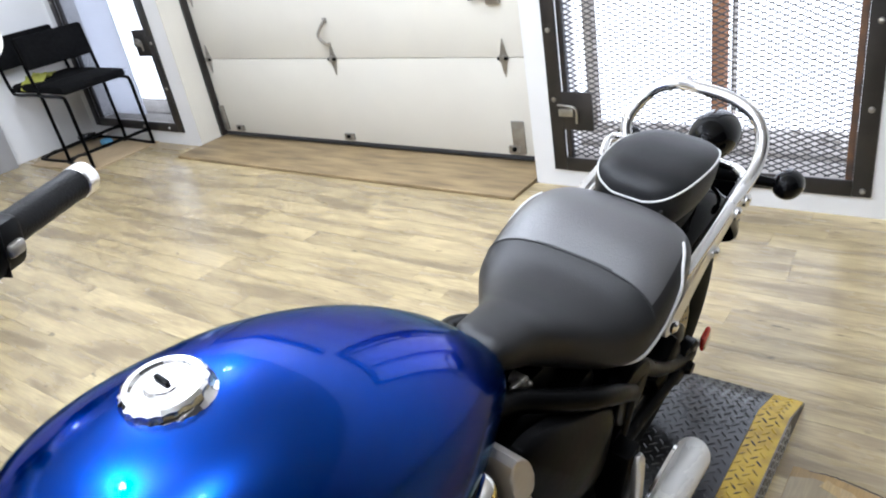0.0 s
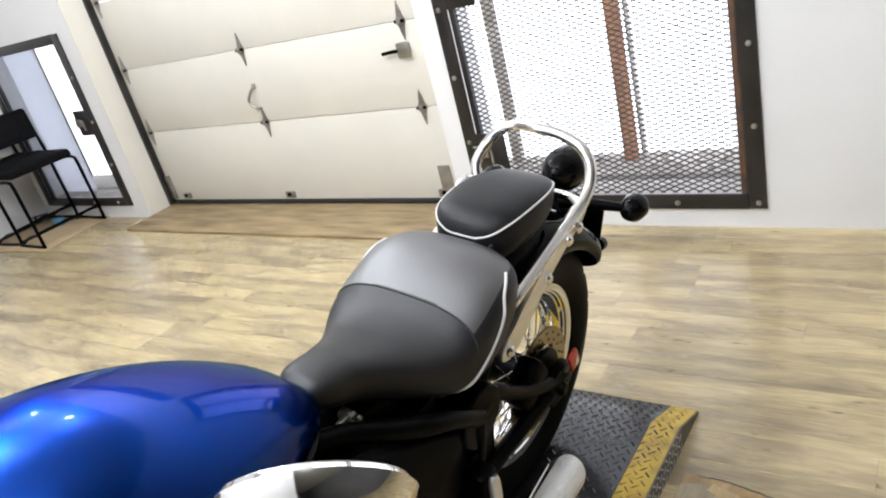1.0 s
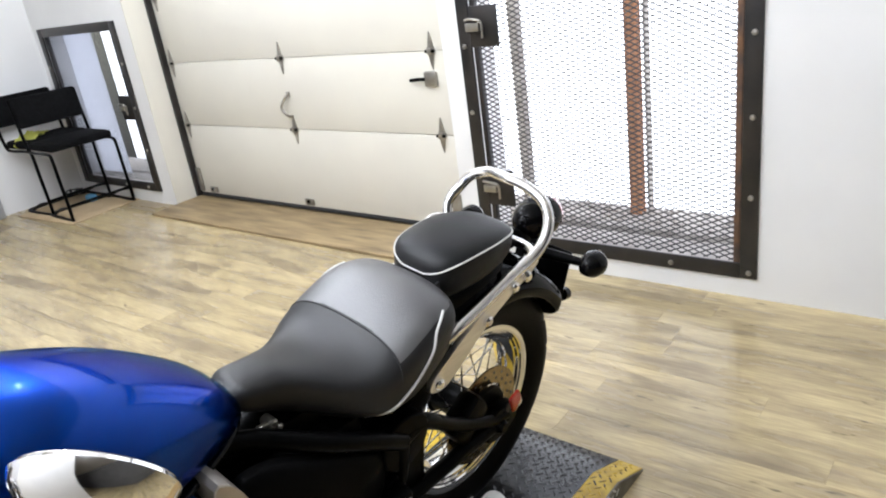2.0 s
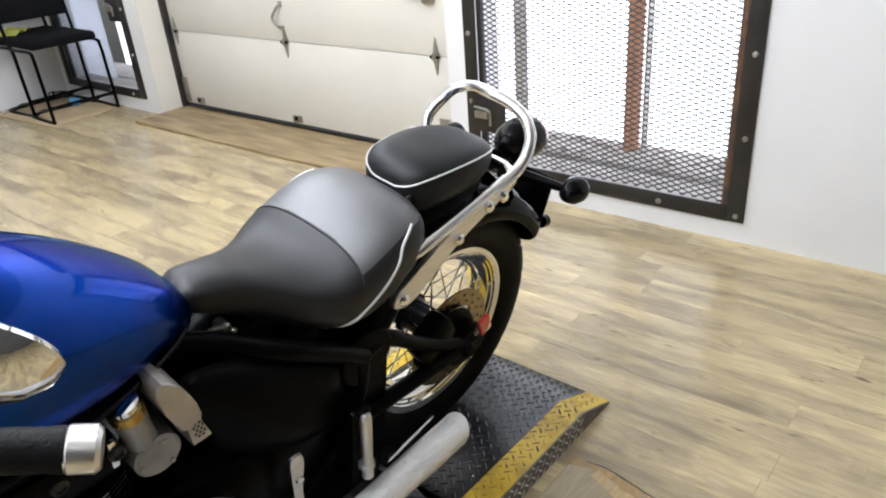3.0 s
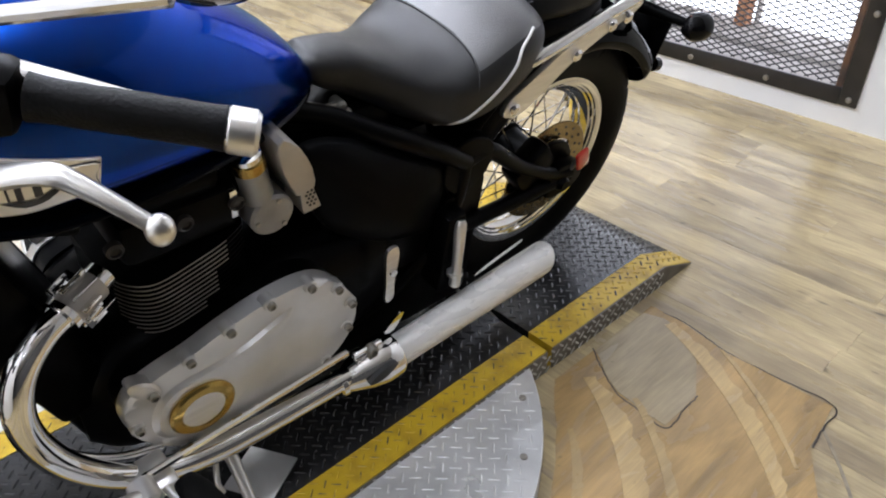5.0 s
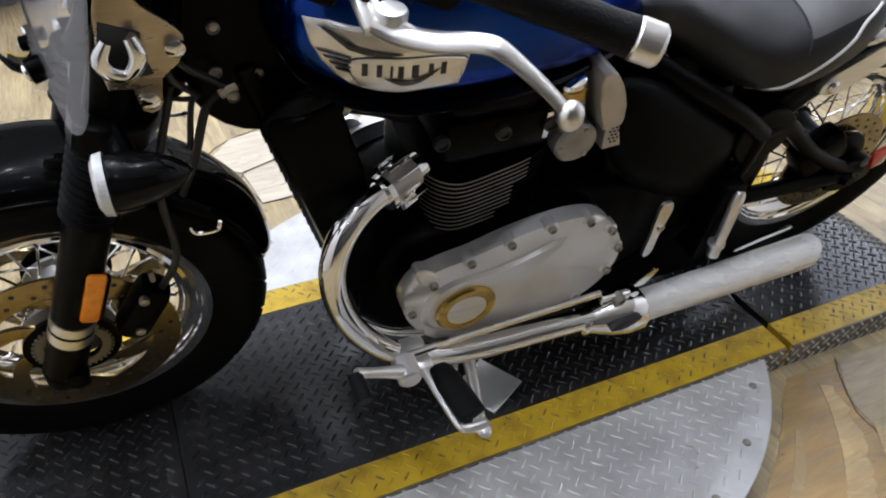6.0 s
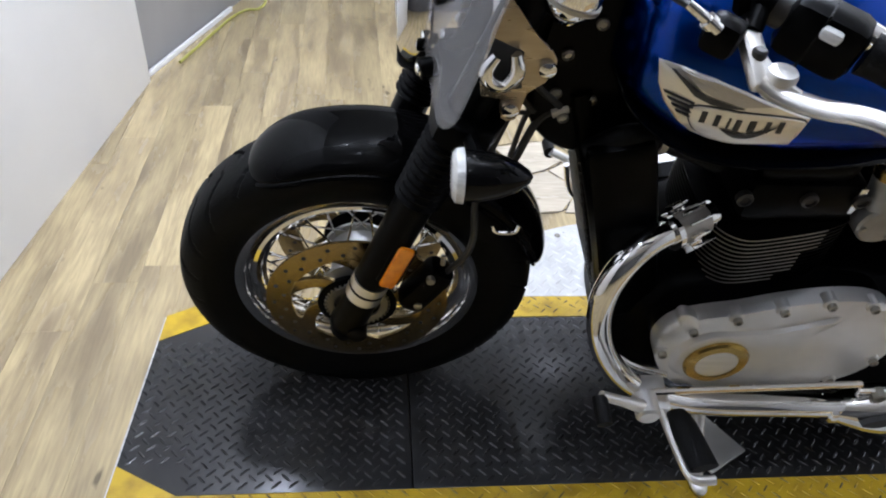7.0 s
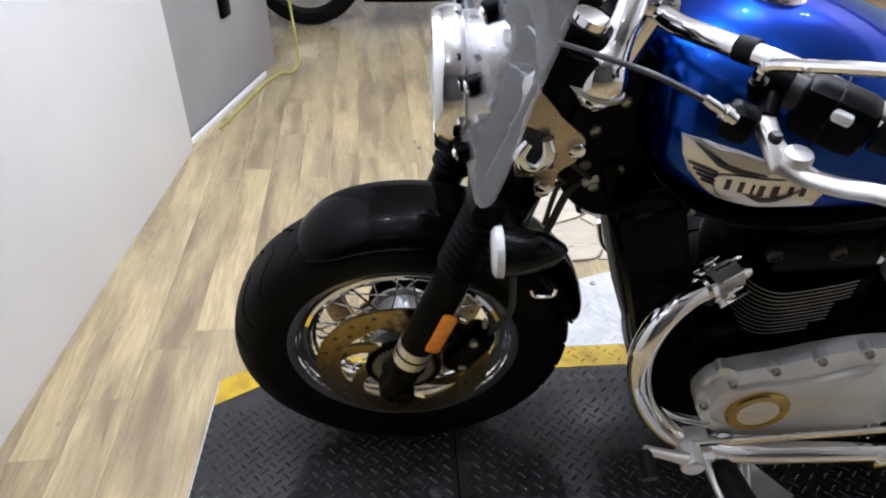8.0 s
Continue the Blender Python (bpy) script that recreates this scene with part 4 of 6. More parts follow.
hb = part("handlebar", tube([(-0.417, 0.662, 0.957), (-0.330, 0.531, 0.980), (-0.262, 0.452, 0.993), (-0.17, 0.398, 0.988), (-0.08, 0.362, 0.974), (0, 0.350, 0.968), (0.08, 0.358, 0.972), (0.15, 0.392, 0.984), (0.225, 0.45, 0.989), (0.30, 0.535, 0.968), (0.387, 0.630, 0.940)], 0.0125, 16), CHROME, bike, "chrome swept-back handlebar")
RIGHT = Vector((-0.018, -0.015, 0.008))
for s in (1, -1):
    part("riser", tube([(s * 0.045, 0.320, 0.905), (s * 0.045, 0.345, 0.965)], 0.022, 16, 1), CHROME, hb, "chrome handlebar riser")
    part("riser_clamp", box((s * 0.045, 0.351, 0.970), (0.035, 0.05, 0.042), 0.010), CHROME, hb)
    part("bar_sleeve", tube([(s * 0.168, 0.404, 0.9865), (s * 0.185, 0.4175, 0.989)], 0.0145, 16, 1), GRIP, hb)
    def at(x, y, z, k=s):
        return Vector((k * x, y, z)) if k > 0 else Vector((-1.07 * x, y + 0.14 * x, z + 0.02 * x)) + RIGHT
    gA, gB = at(0.292, 0.505, 0.966), at(0.376, 0.628, 0.941)
    d = (gB - gA).normalized()
    pts = [gA.lerp(gB, i / 12) for i in range(13)]
    part("grip", tube(pts, [0.0205] + [0.0188 if i % 2 else 0.0192 for i in range(11)] + [0.0200], 20, 1), GRIP, hb, "black rubber grip")
    part("bar_end", tube([gB, gB + d * 0.003, gB + d * 0.024, gB + d * 0.028], [0.0185, 0.0208, 0.0208, 0.017], 20, 1), BRUSHED, hb, "bright metal bar end")
    along = d.to_track_quat("X", "Z").to_matrix().to_4x4()
    hs = 0.042 if s > 0 else 0.012
    sw = part("switch_housing", moved(box((0, 0, 0), (0.075, 0.050, 0.058), 0.013), Matrix.Translation(gA - d * hs + Vector((0, 0, -0.003))) @ along), SATIN_BLACK, hb, "black switch housing")
    part("switch", moved(box((0.006, 0.0 - s * 0.026, 0.012), (0.020, 0.012, 0.012), 0.004), Matrix.Translation(gA - d * hs) @ along), RED if s < 0 else LENS, sw)
    part("horn_button", moved(box((0.012, 0.0 + s * 0.025, -0.006), (0.026, 0.012, 0.016), 0.005), Matrix.Translation(gA - d * hs) @ along), ZINC, sw)
    part("switch_seam", moved(box((0, 0, 0), (0.002, 0.0508, 0.0588), 0.0005), Matrix.Translation(gA - d * (hs + 0.004) + Vector((0, 0, -0.003))) @ along), GRIP, sw)
    pc = gA - d * 0.105
    if s < 0:
        part("bar_cover", tube([gA - d * 0.045, gA - d * 0.16], 0.0165, 16, 1), GRIP, hb)
    pr = part("lever_perch", tube([pc - d * 0.014, pc + d * 0.014], 0.021, 18, 1), SATIN_BLACK, hb, "black lever perch")
    part("perch_band", tube([pc - d * 0.006, pc + d * 0.006], 0.0225, 18, 1), SATIN_BLACK, pr)
    part("perch_sleeve", tube([pc + d * 0.014, pc + d * 0.05], 0.018, 18, 1), BLACK_STEEL, pr)
    fwd = 0.0 if s > 0 else -0.13
    low = 0.0 if s > 0 else -0.075
    piv = at(0.316, 0.404 + fwd, 0.950 + low)
    mid = pc.lerp(piv, 0.45) + Vector((0, -0.012, 0.0))
    part("perch_neck", tube([pc, pc.lerp(mid, 0.6), mid], [0.013, 0.012, 0.011], 12, 3), SATIN_BLACK, pr)
    reach = (piv - mid).normalized()
    across = Matrix.Translation(mid.lerp(piv, 0.5)) @ reach.to_track_quat("X", "Z").to_matrix().to_4x4()
    part("perch_arm", moved(box((0.004, 0, 0), ((piv - mid).length + 0.012, 0.021, 0.015), 0.005), across), ALLOY, pr, "cast alloy lever mount")
    part("perch_bolt", lathe([(-0.004, 0.007), (0.008, 0.007), (0.010, 0.005)], 12, mid.lerp(piv, 0.62) + Vector((0, 0, 0.004)), "z"), BLACK_STEEL, pr, "dark mounting bolt")
    part("perch_web", tube([mid.lerp(piv, 0.3), mid.lerp(piv, 0.6) + Vector((s * 0.02, 0.012, -0.004)), at(0.338, 0.440 + fwd, 0.944 + low)], [0.006, 0.007, 0.006], 10, 3), ALLOY, pr)
    part("cable_block", moved(box((0, 0, 0), (0.034, 0.030, 0.036), 0.009), Matrix.Translation(at(0.280, 0.372 + fwd * 0.3, 0.972)) @ along), SATIN_BLACK, pr, "black cable block")
    part("pivot_cap", moved(lathe([(-0.016, 0.013), (0.006, 0.0145), (0.009, 0.0130), (0.010, 0.002)], 20, axis="z"), Matrix.Translation(piv + at(0.002, 0.016, 0.003))), ALLOY, pr)
    end = at(0.437, 0.537 + fwd, 0.918 + low)
    part("lever", tube([piv, at(0.330, 0.424 + fwd, 0.944 + low), at(0.350, 0.449 + fwd, 0.946 + low), at(0.368, 0.471 + fwd, 0.9535 + low), at(0.381, 0.486 + fwd, 0.956 + low), at(0.392, 0.497 + fwd, 0.9515 + low), at(0.416, 0.517 + fwd, 0.937 + low), end], [0.012, 0.0130, 0.0128, 0.0122, 0.0118, 0.0105, 0.0086, 0.0078], 14, 5, squash=0.62), BRUSHED, pr, "bright metal hand lever")
    part("lever_ball", ball(end, 0.0125, 16, (0.9, 0.95, 1.15)), BRUSHED, pr)
    part("control_cable", tube([at(0.295, 0.328, 1.006), at(0.262, 0.284, 1.015), at(0.20, 0.245, 1.0), at(0.13, 0.215, 0.975), at(0.07, 0.215, 0.93), at(0.03, 0.25, 0.86)], 0.0033, 8), CABLE, pr)
    part("cable_adjuster", tube([at(0.300, 0.356, 0.989), at(0.298, 0.342, 0.998), at(0.294, 0.324, 1.009)], [0.0060, 0.0052, 0.0045], 12, 2), CHROME, pr)
    part("adjuster_wheel", tube([at(0.299, 0.350, 0.993), at(0.298, 0.344, 0.997)], 0.0078, 14, 1), CHROME, pr)
    face = Matrix.Translation(at(0.460, 0.574, 1.140) - (RIGHT if s < 0 else Vector())) @ pose(0, 0, 0, 24.5, s * 10, s * 45)
    st = part("mirror_stem", tube([at(0.245, 0.402, 0.975), at(0.250, 0.392, 1.005), at(0.262, 0.396, 1.022), at(0.30, 0.416, 1.043), at(0.345, 0.447, 1.066), at(0.40, 0.505, 1.086), at(0.452, 0.566, 1.104)], 0.0062, 10), CHROME, hb, "dark chrome mirror stem")
    oval = face @ Matrix.Diagonal((0.82, 0.62, 0.72, 1))
    sh = lathe([(-0.042, 0.002), (-0.040, 0.022), (-0.030, 0.045), (-0.012, 0.060), (0.004, 0.064), (0.009, 0.061)], 36, axis="y")
    part("stem_nut", tube([at(0.246, 0.400, 0.978), at(0.249, 0.394, 0.998)], 0.010, 6, 1), SATIN_BLACK, st)
    part("mirror_shell", moved(sh, oval), CHROME, st, "chrome oval mirror shell")
    part("mirror_glass", moved(lathe([(0.006, 0.060), (0.0105, 0.060), (0.0108, 0.002)], 36, axis="y"), oval), MIRROR, st, "mirror glass")

# instrument and clamp clutter seen behind the screen
part("speedometer", moved(lathe([(-0.04, 0.045), (-0.03, 0.058), (0.02, 0.060), (0.026, 0.056), (0.024, 0.050)], 32, axis="z"), pose(0, 0.265, 1.01, 35)), CHROME, bike, "chrome instrument pod")
cup = part("ignition_barrel", tube([(0.138, 0.2640, 0.902), (0.138, 0.2655, 0.914), (0.138, 0.2690, 0.936), (0.136, 0.2735, 0.953), (0.130, 0.2830, 0.968), (0.118, 0.2920, 0.991), (0.095, 0.3050, 1.012)], [0.020, 0.029, 0.033, 0.029, 0.019, 0.017, 0.017], 24, 3), CHROME, bike, "chrome ignition barrel")
part("barrel_band", tube([(0.138, 0.2665, 0.921), (0.138, 0.2678, 0.926)], 0.0340, 24, 1), ZINC, cup)
neck = part("frame_neck", plate(smooth_loop([(0.262, 0.70), (0.268, 0.80), (0.288, 0.90), (0.33, 0.925), (0.365, 0.90), (0.372, 0.80), (0.385, 0.70), (0.40, 0.64), (0.32, 0.64)], 3), -0.052, 0.052, 0.008), SATIN_BLACK, bike, "black frame neck")
for y, z in ((0.285, 0.86), (0.30, 0.80), (0.295, 0.74), (0.312, 0.70), (0.335, 0.845), (0.345, 0.73)):
    part("neck_bolt", lathe([(0.051, 0.008), (0.058, 0.008), (0.060, 0.005), (0.0575, 0.0045), (0.0575, 0.0005)], 12, (0, y, z)), ZINC, neck)
for pts, r in (([(0.065, 0.225, 0.560), (0.060, 0.252, 0.618), (0.050, 0.278, 0.688), (0.048, 0.303, 0.708), (0.045, 0.335, 0.716)], 0.0062), ([(0.055, 0.248, 0.628), (0.050, 0.262, 0.700), (0.045, 0.285, 0.728), (0.040, 0.315, 0.742)], 0.0042),
               ([(0.062, 0.232, 0.718), (0.050, 0.262, 0.703), (0.046, 0.295, 0.713)], 0.0035), ([(0.06, 0.22, 0.86), (0.09, 0.25, 0.79), (0.07, 0.30, 0.73)], 0.005), ([(0.05, 0.23, 0.84), (0.075, 0.24, 0.76), (0.055, 0.27, 0.71)], 0.0045)):
    part("wiring", tube(pts, r, 8), CABLE, bike)
part("cable_ferrule", tube([(0.049, 0.296, 0.7035), (0.047, 0.318, 0.7125)], 0.0085, 10, 1), CAST, bike)

# tank
TANK = [(0.352, 0.040, 0.882, 0.815), (0.362, 0.080, 0.907, 0.785), (0.382, 0.122, 0.928, 0.756), (0.43, 0.154, 0.947, 0.728), (0.49, 0.168, 0.954, 0.712), (0.56, 0.170, 0.950, 0.704), (0.64, 0.164, 0.935, 0.702), (0.72, 0.150, 0.906, 0.700), (0.79, 0.128, 0.870, 0.698), (0.85, 0.102, 0.828, 0.698), (0.895, 0.078, 0.788, 0.700), (0.925, 0.050, 0.750, 0.705), (0.938, 0.020, 0.732, 0.712)]


def section(y, hw, top, bot, mid=0.36, n=40, p=0.78, q=0.86):
    zc = bot + (top - bot) * mid
    ring = []
    for j in range(n):
        a = 2 * math.pi * j / n
        c, s = math.cos(a), math.sin(a)
        x = hw * math.copysign(abs(c) ** p, c)
        z = zc + ((top - zc) * abs(s) ** q if s > 0 else -(zc - bot) * abs(s) ** 0.6)
        ring.append(Vector((x, y, z)))
    return ring


def loft(rows, k=4, **kw):
    """A smooth body through cross-sections (y, half width, top, bottom)."""
    cols = [spline([(r[i], 0, 0) for r in rows], k) for i in range(4)]
    return skin([section(cols[0][i].x, max(0.004, cols[1][i].x), cols[2][i].x, cols[3][i].x, **kw) for i in range(len(cols[0]))])


tank = part("fuel_tank", loft(TANK), BLUE, bike, "metallic blue teardrop fuel tank", 60)
part("tank_seam", loft([(y, hw * 0.93, bot + 0.012, bot - 0.006) for y, hw, top, bot in TANK], p=0.6), GLOSS_BLACK, tank)
CAP = pose(-0.030, 0.527, 0.952, 2, -4) @ Matrix.Diagonal((0.84, 0.84, 0.75, 1))
cap = part("fuel_cap", moved(lathe([(-0.012, 0.050), (-0.006, 0.050), (0.0, 0.046), (0.012, 0.044), (0.016, 0.040), (0.016, 0.034), (0.012, 0.032), (0.012, 0.020), (0.018, 0.018), (0.018, 0.002)], 40, axis="z", wave=lambda h, r, a: (0.0012 * math.cos(20 * a) if 0.0 <= h <= 0.013 and r > 0.042 else 0.0)), CAP), CHROME, tank, "ribbed chrome fuel cap")
part("cap_lock", moved(box((0, 0, 0.020), (0.022, 0.006, 0.006), 0.002), CAP), SATIN_BLACK, cap)


def on_tank(y, z, s, out=0.0):
    """The point of the tank's flank at (y, z)."""
    ys = [r[0] for r in TANK]
    hw, top, bot = (float(np.interp(y, ys, [r[i] for r in TANK])) for i in (1, 2, 3))
    zc = bot + (top - bot) * 0.36
    if z >= zc:
        sn = min(1.0, ((z - zc) / (top - zc)) ** (1 / 0.86))
    else:
        sn = min(1.0, ((zc - z) / (zc - bot)) ** (1 / 0.6))
    return Vector((s * (hw * max(0.0, 1 - sn * sn) ** 0.39 + out), y, z))


def badge_piece(outline, out, s, n=2):
    bm = bmesh.new()
    cy, cz = sum(p[0] for p in outline) / len(outline), sum(p[1] for p in outline) / len(outline)
    rings = []
    for k, o in ((1.0, out - 0.010), (1.0, out), (0.96, out + 0.0016), (0.5, out + 0.0016), (0.02, out + 0.0016)):
        rings.append([on_tank(cy + (y - cy) * k, cz + (z - cz) * k, s, o) for y, z in outline])
    return skin(rings)


def dense(pts, k=4):
    out = []
    for i, p in enumerate(pts):
        q = pts[(i + 1) % len(pts)]
        out += [(p[0] + (q[0] - p[0]) * j / k, p[1] + (q[1] - p[1]) * j / k) for j in range(k)]
    return out


for s in (1, -1):
    bg = part("tank_badge", badge_piece(dense([(0.388, 0.846), (0.415, 0.847), (0.447, 0.842), (0.487, 0.831), (0.530, 0.815), (0.577, 0.799), (0.572, 0.776), (0.567, 0.757), (0.503, 0.751), (0.470, 0.753), (0.445, 0.761), (0.420, 0.779), (0.404, 0.797), (0.394, 0.817)]), 0.003, s), BADGE, tank, "silver winged tank badge")
    part("badge_wing", badge_piece(dense([(0.412, 0.844), (0.447, 0.8405), (0.487, 0.8295), (0.524, 0.8155), (0.490, 0.8135), (0.455, 0.8185), (0.430, 0.831)]), 0.0056, s), CAST, bg, "grey upper wing")
    part("badge_shadow", badge_piece(dense([(0.402, 0.8405), (0.407, 0.8405), (0.432, 0.8212), (0.458, 0.8132), (0.492, 0.8100), (0.474, 0.8080), (0.452, 0.8098), (0.430, 0.8178)]), 0.0050, s), BADGE_DARK, bg)
    for k in range(4):
        part("badge_feather", badge_piece(dense([(0.400 + 0.006 * k, 0.8120 - 0.0068 * k), (0.434, 0.8085 - 0.0062 * k), (0.434, 0.8065 - 0.0062 * k), (0.401 + 0.006 * k, 0.8098 - 0.0068 * k)]), 0.0052, s), BADGE_DARK, bg)
    oval = [(0.432, 0.794), (0.440, 0.8055), (0.504, 0.8045), (0.569, 0.7975), (0.566, 0.780), (0.562, 0.763), (0.507, 0.757), (0.457, 0.763), (0.440, 0.776)]
    part("badge_outline", badge_piece(smooth_loop([(0.503 + (y - 0.503) * 1.025, 0.781 + (z - 0.781) * 1.08) for y, z in oval], 4), 0.0042, s), BADGE_DARK, bg)
    part("badge_field", badge_piece(smooth_loop(oval, 4), 0.0054, s), BADGE, bg)
    # lettering reduced to plain bars of its size
    y = 0.4450
    for i, w in enumerate((0.013, 0.012, 0.005, 0.013, 0.017, 0.012, 0.013)):
        dip = 0.0030 * math.sin(math.pi * (i + 0.5) / 7)
        z1 = 0.8015 - dip - 0.05 * (y - 0.44)
        part("badge_bar", badge_piece(dense([(y, z1), (y + w * 0.50, z1), (y + w * 0.50, z1 - 0.0165), (y, z1 - 0.0165)]), 0.0068, s), BADGE_DARK, bg)
        y += w + 0.0036
    part("badge_swoosh", badge_piece(smooth_loop([(0.470, 0.780), (0.490, 0.772), (0.515, 0.774), (0.540, 0.790), (0.515, 0.7705), (0.490, 0.7685)], 3), 0.0066, s), BADGE_DARK, bg)

# seats
SEAT_OFF = Vector((0.008, 0, 0))
SEAT = [(0.922, 0.034, 0.750, 0.712), (0.945, 0.047, 0.757, 0.696), (1.00, 0.056, 0.750, 0.664), (1.05, 0.080, 0.734, 0.632), (1.10, 0.116, 0.722, 0.606), (1.145, 0.146, 0.726, 0.594), (1.19, 0.157, 0.746, 0.592), (1.24, 0.158, 0.768, 0.602), (1.285, 0.153, 0.780, 0.622), (1.325, 0.142, 0.778, 0.642), (1.350, 0.124, 0.770, 0.662), (1.364, 0.094, 0.758, 0.686), (1.370, 0.050, 0.744, 0.706)]
saddle = loft(SEAT, 10, mid=0.52, p=0.74, q=0.74, n=96)
saddle.normal_update()
# upper panel behind the seam gets the vinyl with the sheen painted in
for f in saddle.faces:
    c = f.calc_center_median()
    wide, top, low = (float(np.interp(c.y, [r[0] for r in SEAT], [r[i] for r in SEAT])) for i in (1, 2, 3))
    f.material_index = 1 if c.y > 1.190 - 0.45 * c.x * c.x and abs(c.x) < 0.90 * wide and c.z > low + 0.55 * (top - low) else 0
seat = part("rider_seat", moved(saddle, Matrix.Translation(SEAT_OFF)), [VINYL, VINYL_SHEEN], bike, "black vinyl scooped rider seat with pale piping", 60)


def on_seat(rows, y, u, out=0.003, mid=0.52, p=0.74, q=0.74):
    """A point on the upper skin of a seat; u runs -1 to 1 across it."""
    ys = [r[0] for r in rows]
    hw, top, bot = (float(np.interp(y, ys, [r[i] for r in rows])) for i in (1, 2, 3))
    a = math.pi / 2 * (1 - u)
    c, sn = math.cos(a), math.sin(a)
    zc = bot + (top - bot) * mid
    side = math.copysign(abs(c) ** p, c)
    return Vector((hw * side + out * c, y, zc + (top - zc) * max(0.0, sn) ** q + out * max(0.0, sn)))


def seat_side(y, z, s):
    """The point of the rider seat's flank at (y, z)."""
    ys = [r[0] for r in SEAT]
    hw, top, bot = (float(np.interp(y, ys, [r[i] for r in SEAT])) for i in (1, 2, 3))
    zc = bot + (top - bot) * 0.52
    sn = ((z - zc) / (top - zc)) ** (1 / 0.74) if z >= zc else ((zc - z) / (zc - bot)) ** (1 / 0.6)
    return Vector((s * (hw * max(0.0, 1 - min(1.0, sn) ** 2) ** 0.37 + 0.0025), y, z))


part("seam", tube([on_seat(SEAT, 1.187 - 0.014 * abs(u) ** 2, u, 0.0) + SEAT_OFF for u in [i / 10 for i in range(-10, 11)]], 0.0019, 6, 2), STITCH, seat)
for s in (1, -1):
    part("piping", tube([seat_side(y, z, s) + SEAT_OFF for y, z in ((1.126, 0.611), (1.150, 0.631), (1.180, 0.652), (1.219, 0.681), (1.250, 0.711), (1.268, 0.736), (1.290, 0.749), (1.308, 0.755))], 0.0028, 8), PIPING, seat, "pale piping")
PILL = [(1.366, 0.026, 0.776, 0.726), (1.369, 0.046, 0.785, 0.716), (1.377, 0.063, 0.795, 0.708), (1.394, 0.077, 0.806, 0.703), (1.425, 0.087, 0.813, 0.701), (1.49, 0.092, 0.815, 0.703), (1.545, 0.087, 0.809, 0.708), (1.592, 0.074, 0.799, 0.715), (1.618, 0.056, 0.788, 0.724), (1.628, 0.032, 0.778, 0.735)]
pill = part("passenger_seat", moved(loft(PILL, mid=0.66, p=0.70, q=0.66), pose(0.013, 0, 0)), VINYL_PAD, bike, "black vinyl passenger pad edged in pale piping", 60)
ring = [on_seat(PILL, y, s * 0.80, 0.001, 0.66, 0.70, 0.66) + Vector((0.013, 0, 0)) for s, ys in ((1, [r[0] for r in PILL]), (-1, [r[0] for r in PILL[::-1]])) for y in ys]
part("piping", tube(ring + [ring[0]], 0.0020, 8, 3), PIPING, pill, "pale piping")
part("pad_strap", box((0, 0, 0), (0.006, 0.012, 0.030), 0.002, pose(0.072, 1.368, 0.745)), STITCH, pill)
part("pad_base", loft([(y, hw * 0.9, 0.72, 0.66) for y, hw, t, b in PILL], p=0.6), SATIN_BLACK, pill)

# rear mudguard, rails, lamp
rg = part("rear_mudguard", arc_guard(RA, 0.385, 25, 130, 0.112, 0.070, 0.005, 12)[0], FENDER_BLACK, bike, "gloss black rear mudguard", 80)
part("inner_fender", arc_guard(RA, 0.352, 60, 165, 0.085, 0.03, 0.006, 6)[0], SATIN_BLACK, rg)
for s in (1, -1):
    # flat strut with a rounded foot
    st = part("mudguard_strut", moved(plate(smooth_loop([(1.256, 0.604), (1.262, 0.632), (1.30, 0.655), (1.40, 0.706), (1.50, 0.741), (1.575, 0.757), (1.588, 0.738), (1.50, 0.706), (1.415, 0.668), (1.33, 0.612), (1.288, 0.596)], 4), s * 0.146, s * 0.158, 0.003), pose(0 if s > 0 else 0.022, 0, 0 if s > 0 else -0.05)), BRUSHED, bike, "bright metal mudguard strut")
    for y, z in ((1.274, 0.617), (1.419, 0.684), (1.549, 0.728), (1.505, 0.722)):
        part("strut_bolt", lathe([(s * 0.157, 0.012), (s * 0.164, 0.012), (s * 0.168, 0.007)], 14, (0 if s > 0 else 0.022, y, z if s > 0 else z - 0.05)), CHROME, st)
    tuck, low = (1.0, 0.0) if s > 0 else (0.78, 0.060)
    part("rail", tube([(s * tuck * x, y, z - low) for x, y, z in ((0.146, 1.300, 0.690), (0.147, 1.33, 0.698), (0.147, 1.44, 0.722), (0.146, 1.53, 0.742), (0.146, 1.57, 0.752))], [0.009, 0.012, 0.012, 0.012, 0.012], 12), CHROME, bike, "chrome tubular rail")
    part("inner_loop", tube([(s * (0.146 if s > 0 else 0.125), 1.55, 0.748 if s > 0 else 0.735), (s * 0.136, 1.595, 0.746), (s * 0.116, 1.626, 0.742), (s * 0.086, 1.642, 0.738), (s * 0.03, 1.648, 0.735)], 0.009, 12), CHROME, bike, "chrome inner loop")
HOOP = [(0.146, 1.50, 0.736), (0.150, 1.57, 0.752), (0.149, 1.620, 0.777), (0.137, 1.651, 0.811), (0.109, 1.667, 0.840), (0.058, 1.675, 0.857), (0, 1.676, 0.861)]
part("grab_hoop", tube([(s * x, y, z) for s, row in ((1, HOOP), (-1, [(0.80 * x, y + 0.01, z) for x, y, z in HOOP[-2:1:-1]] + [(0.105, 1.612, 0.735), (0.098, 1.585, 0.700)])) for x, y, z in row], 0.0120, 16), CHROME, bike, "chrome grab hoop behind the passenger pad")
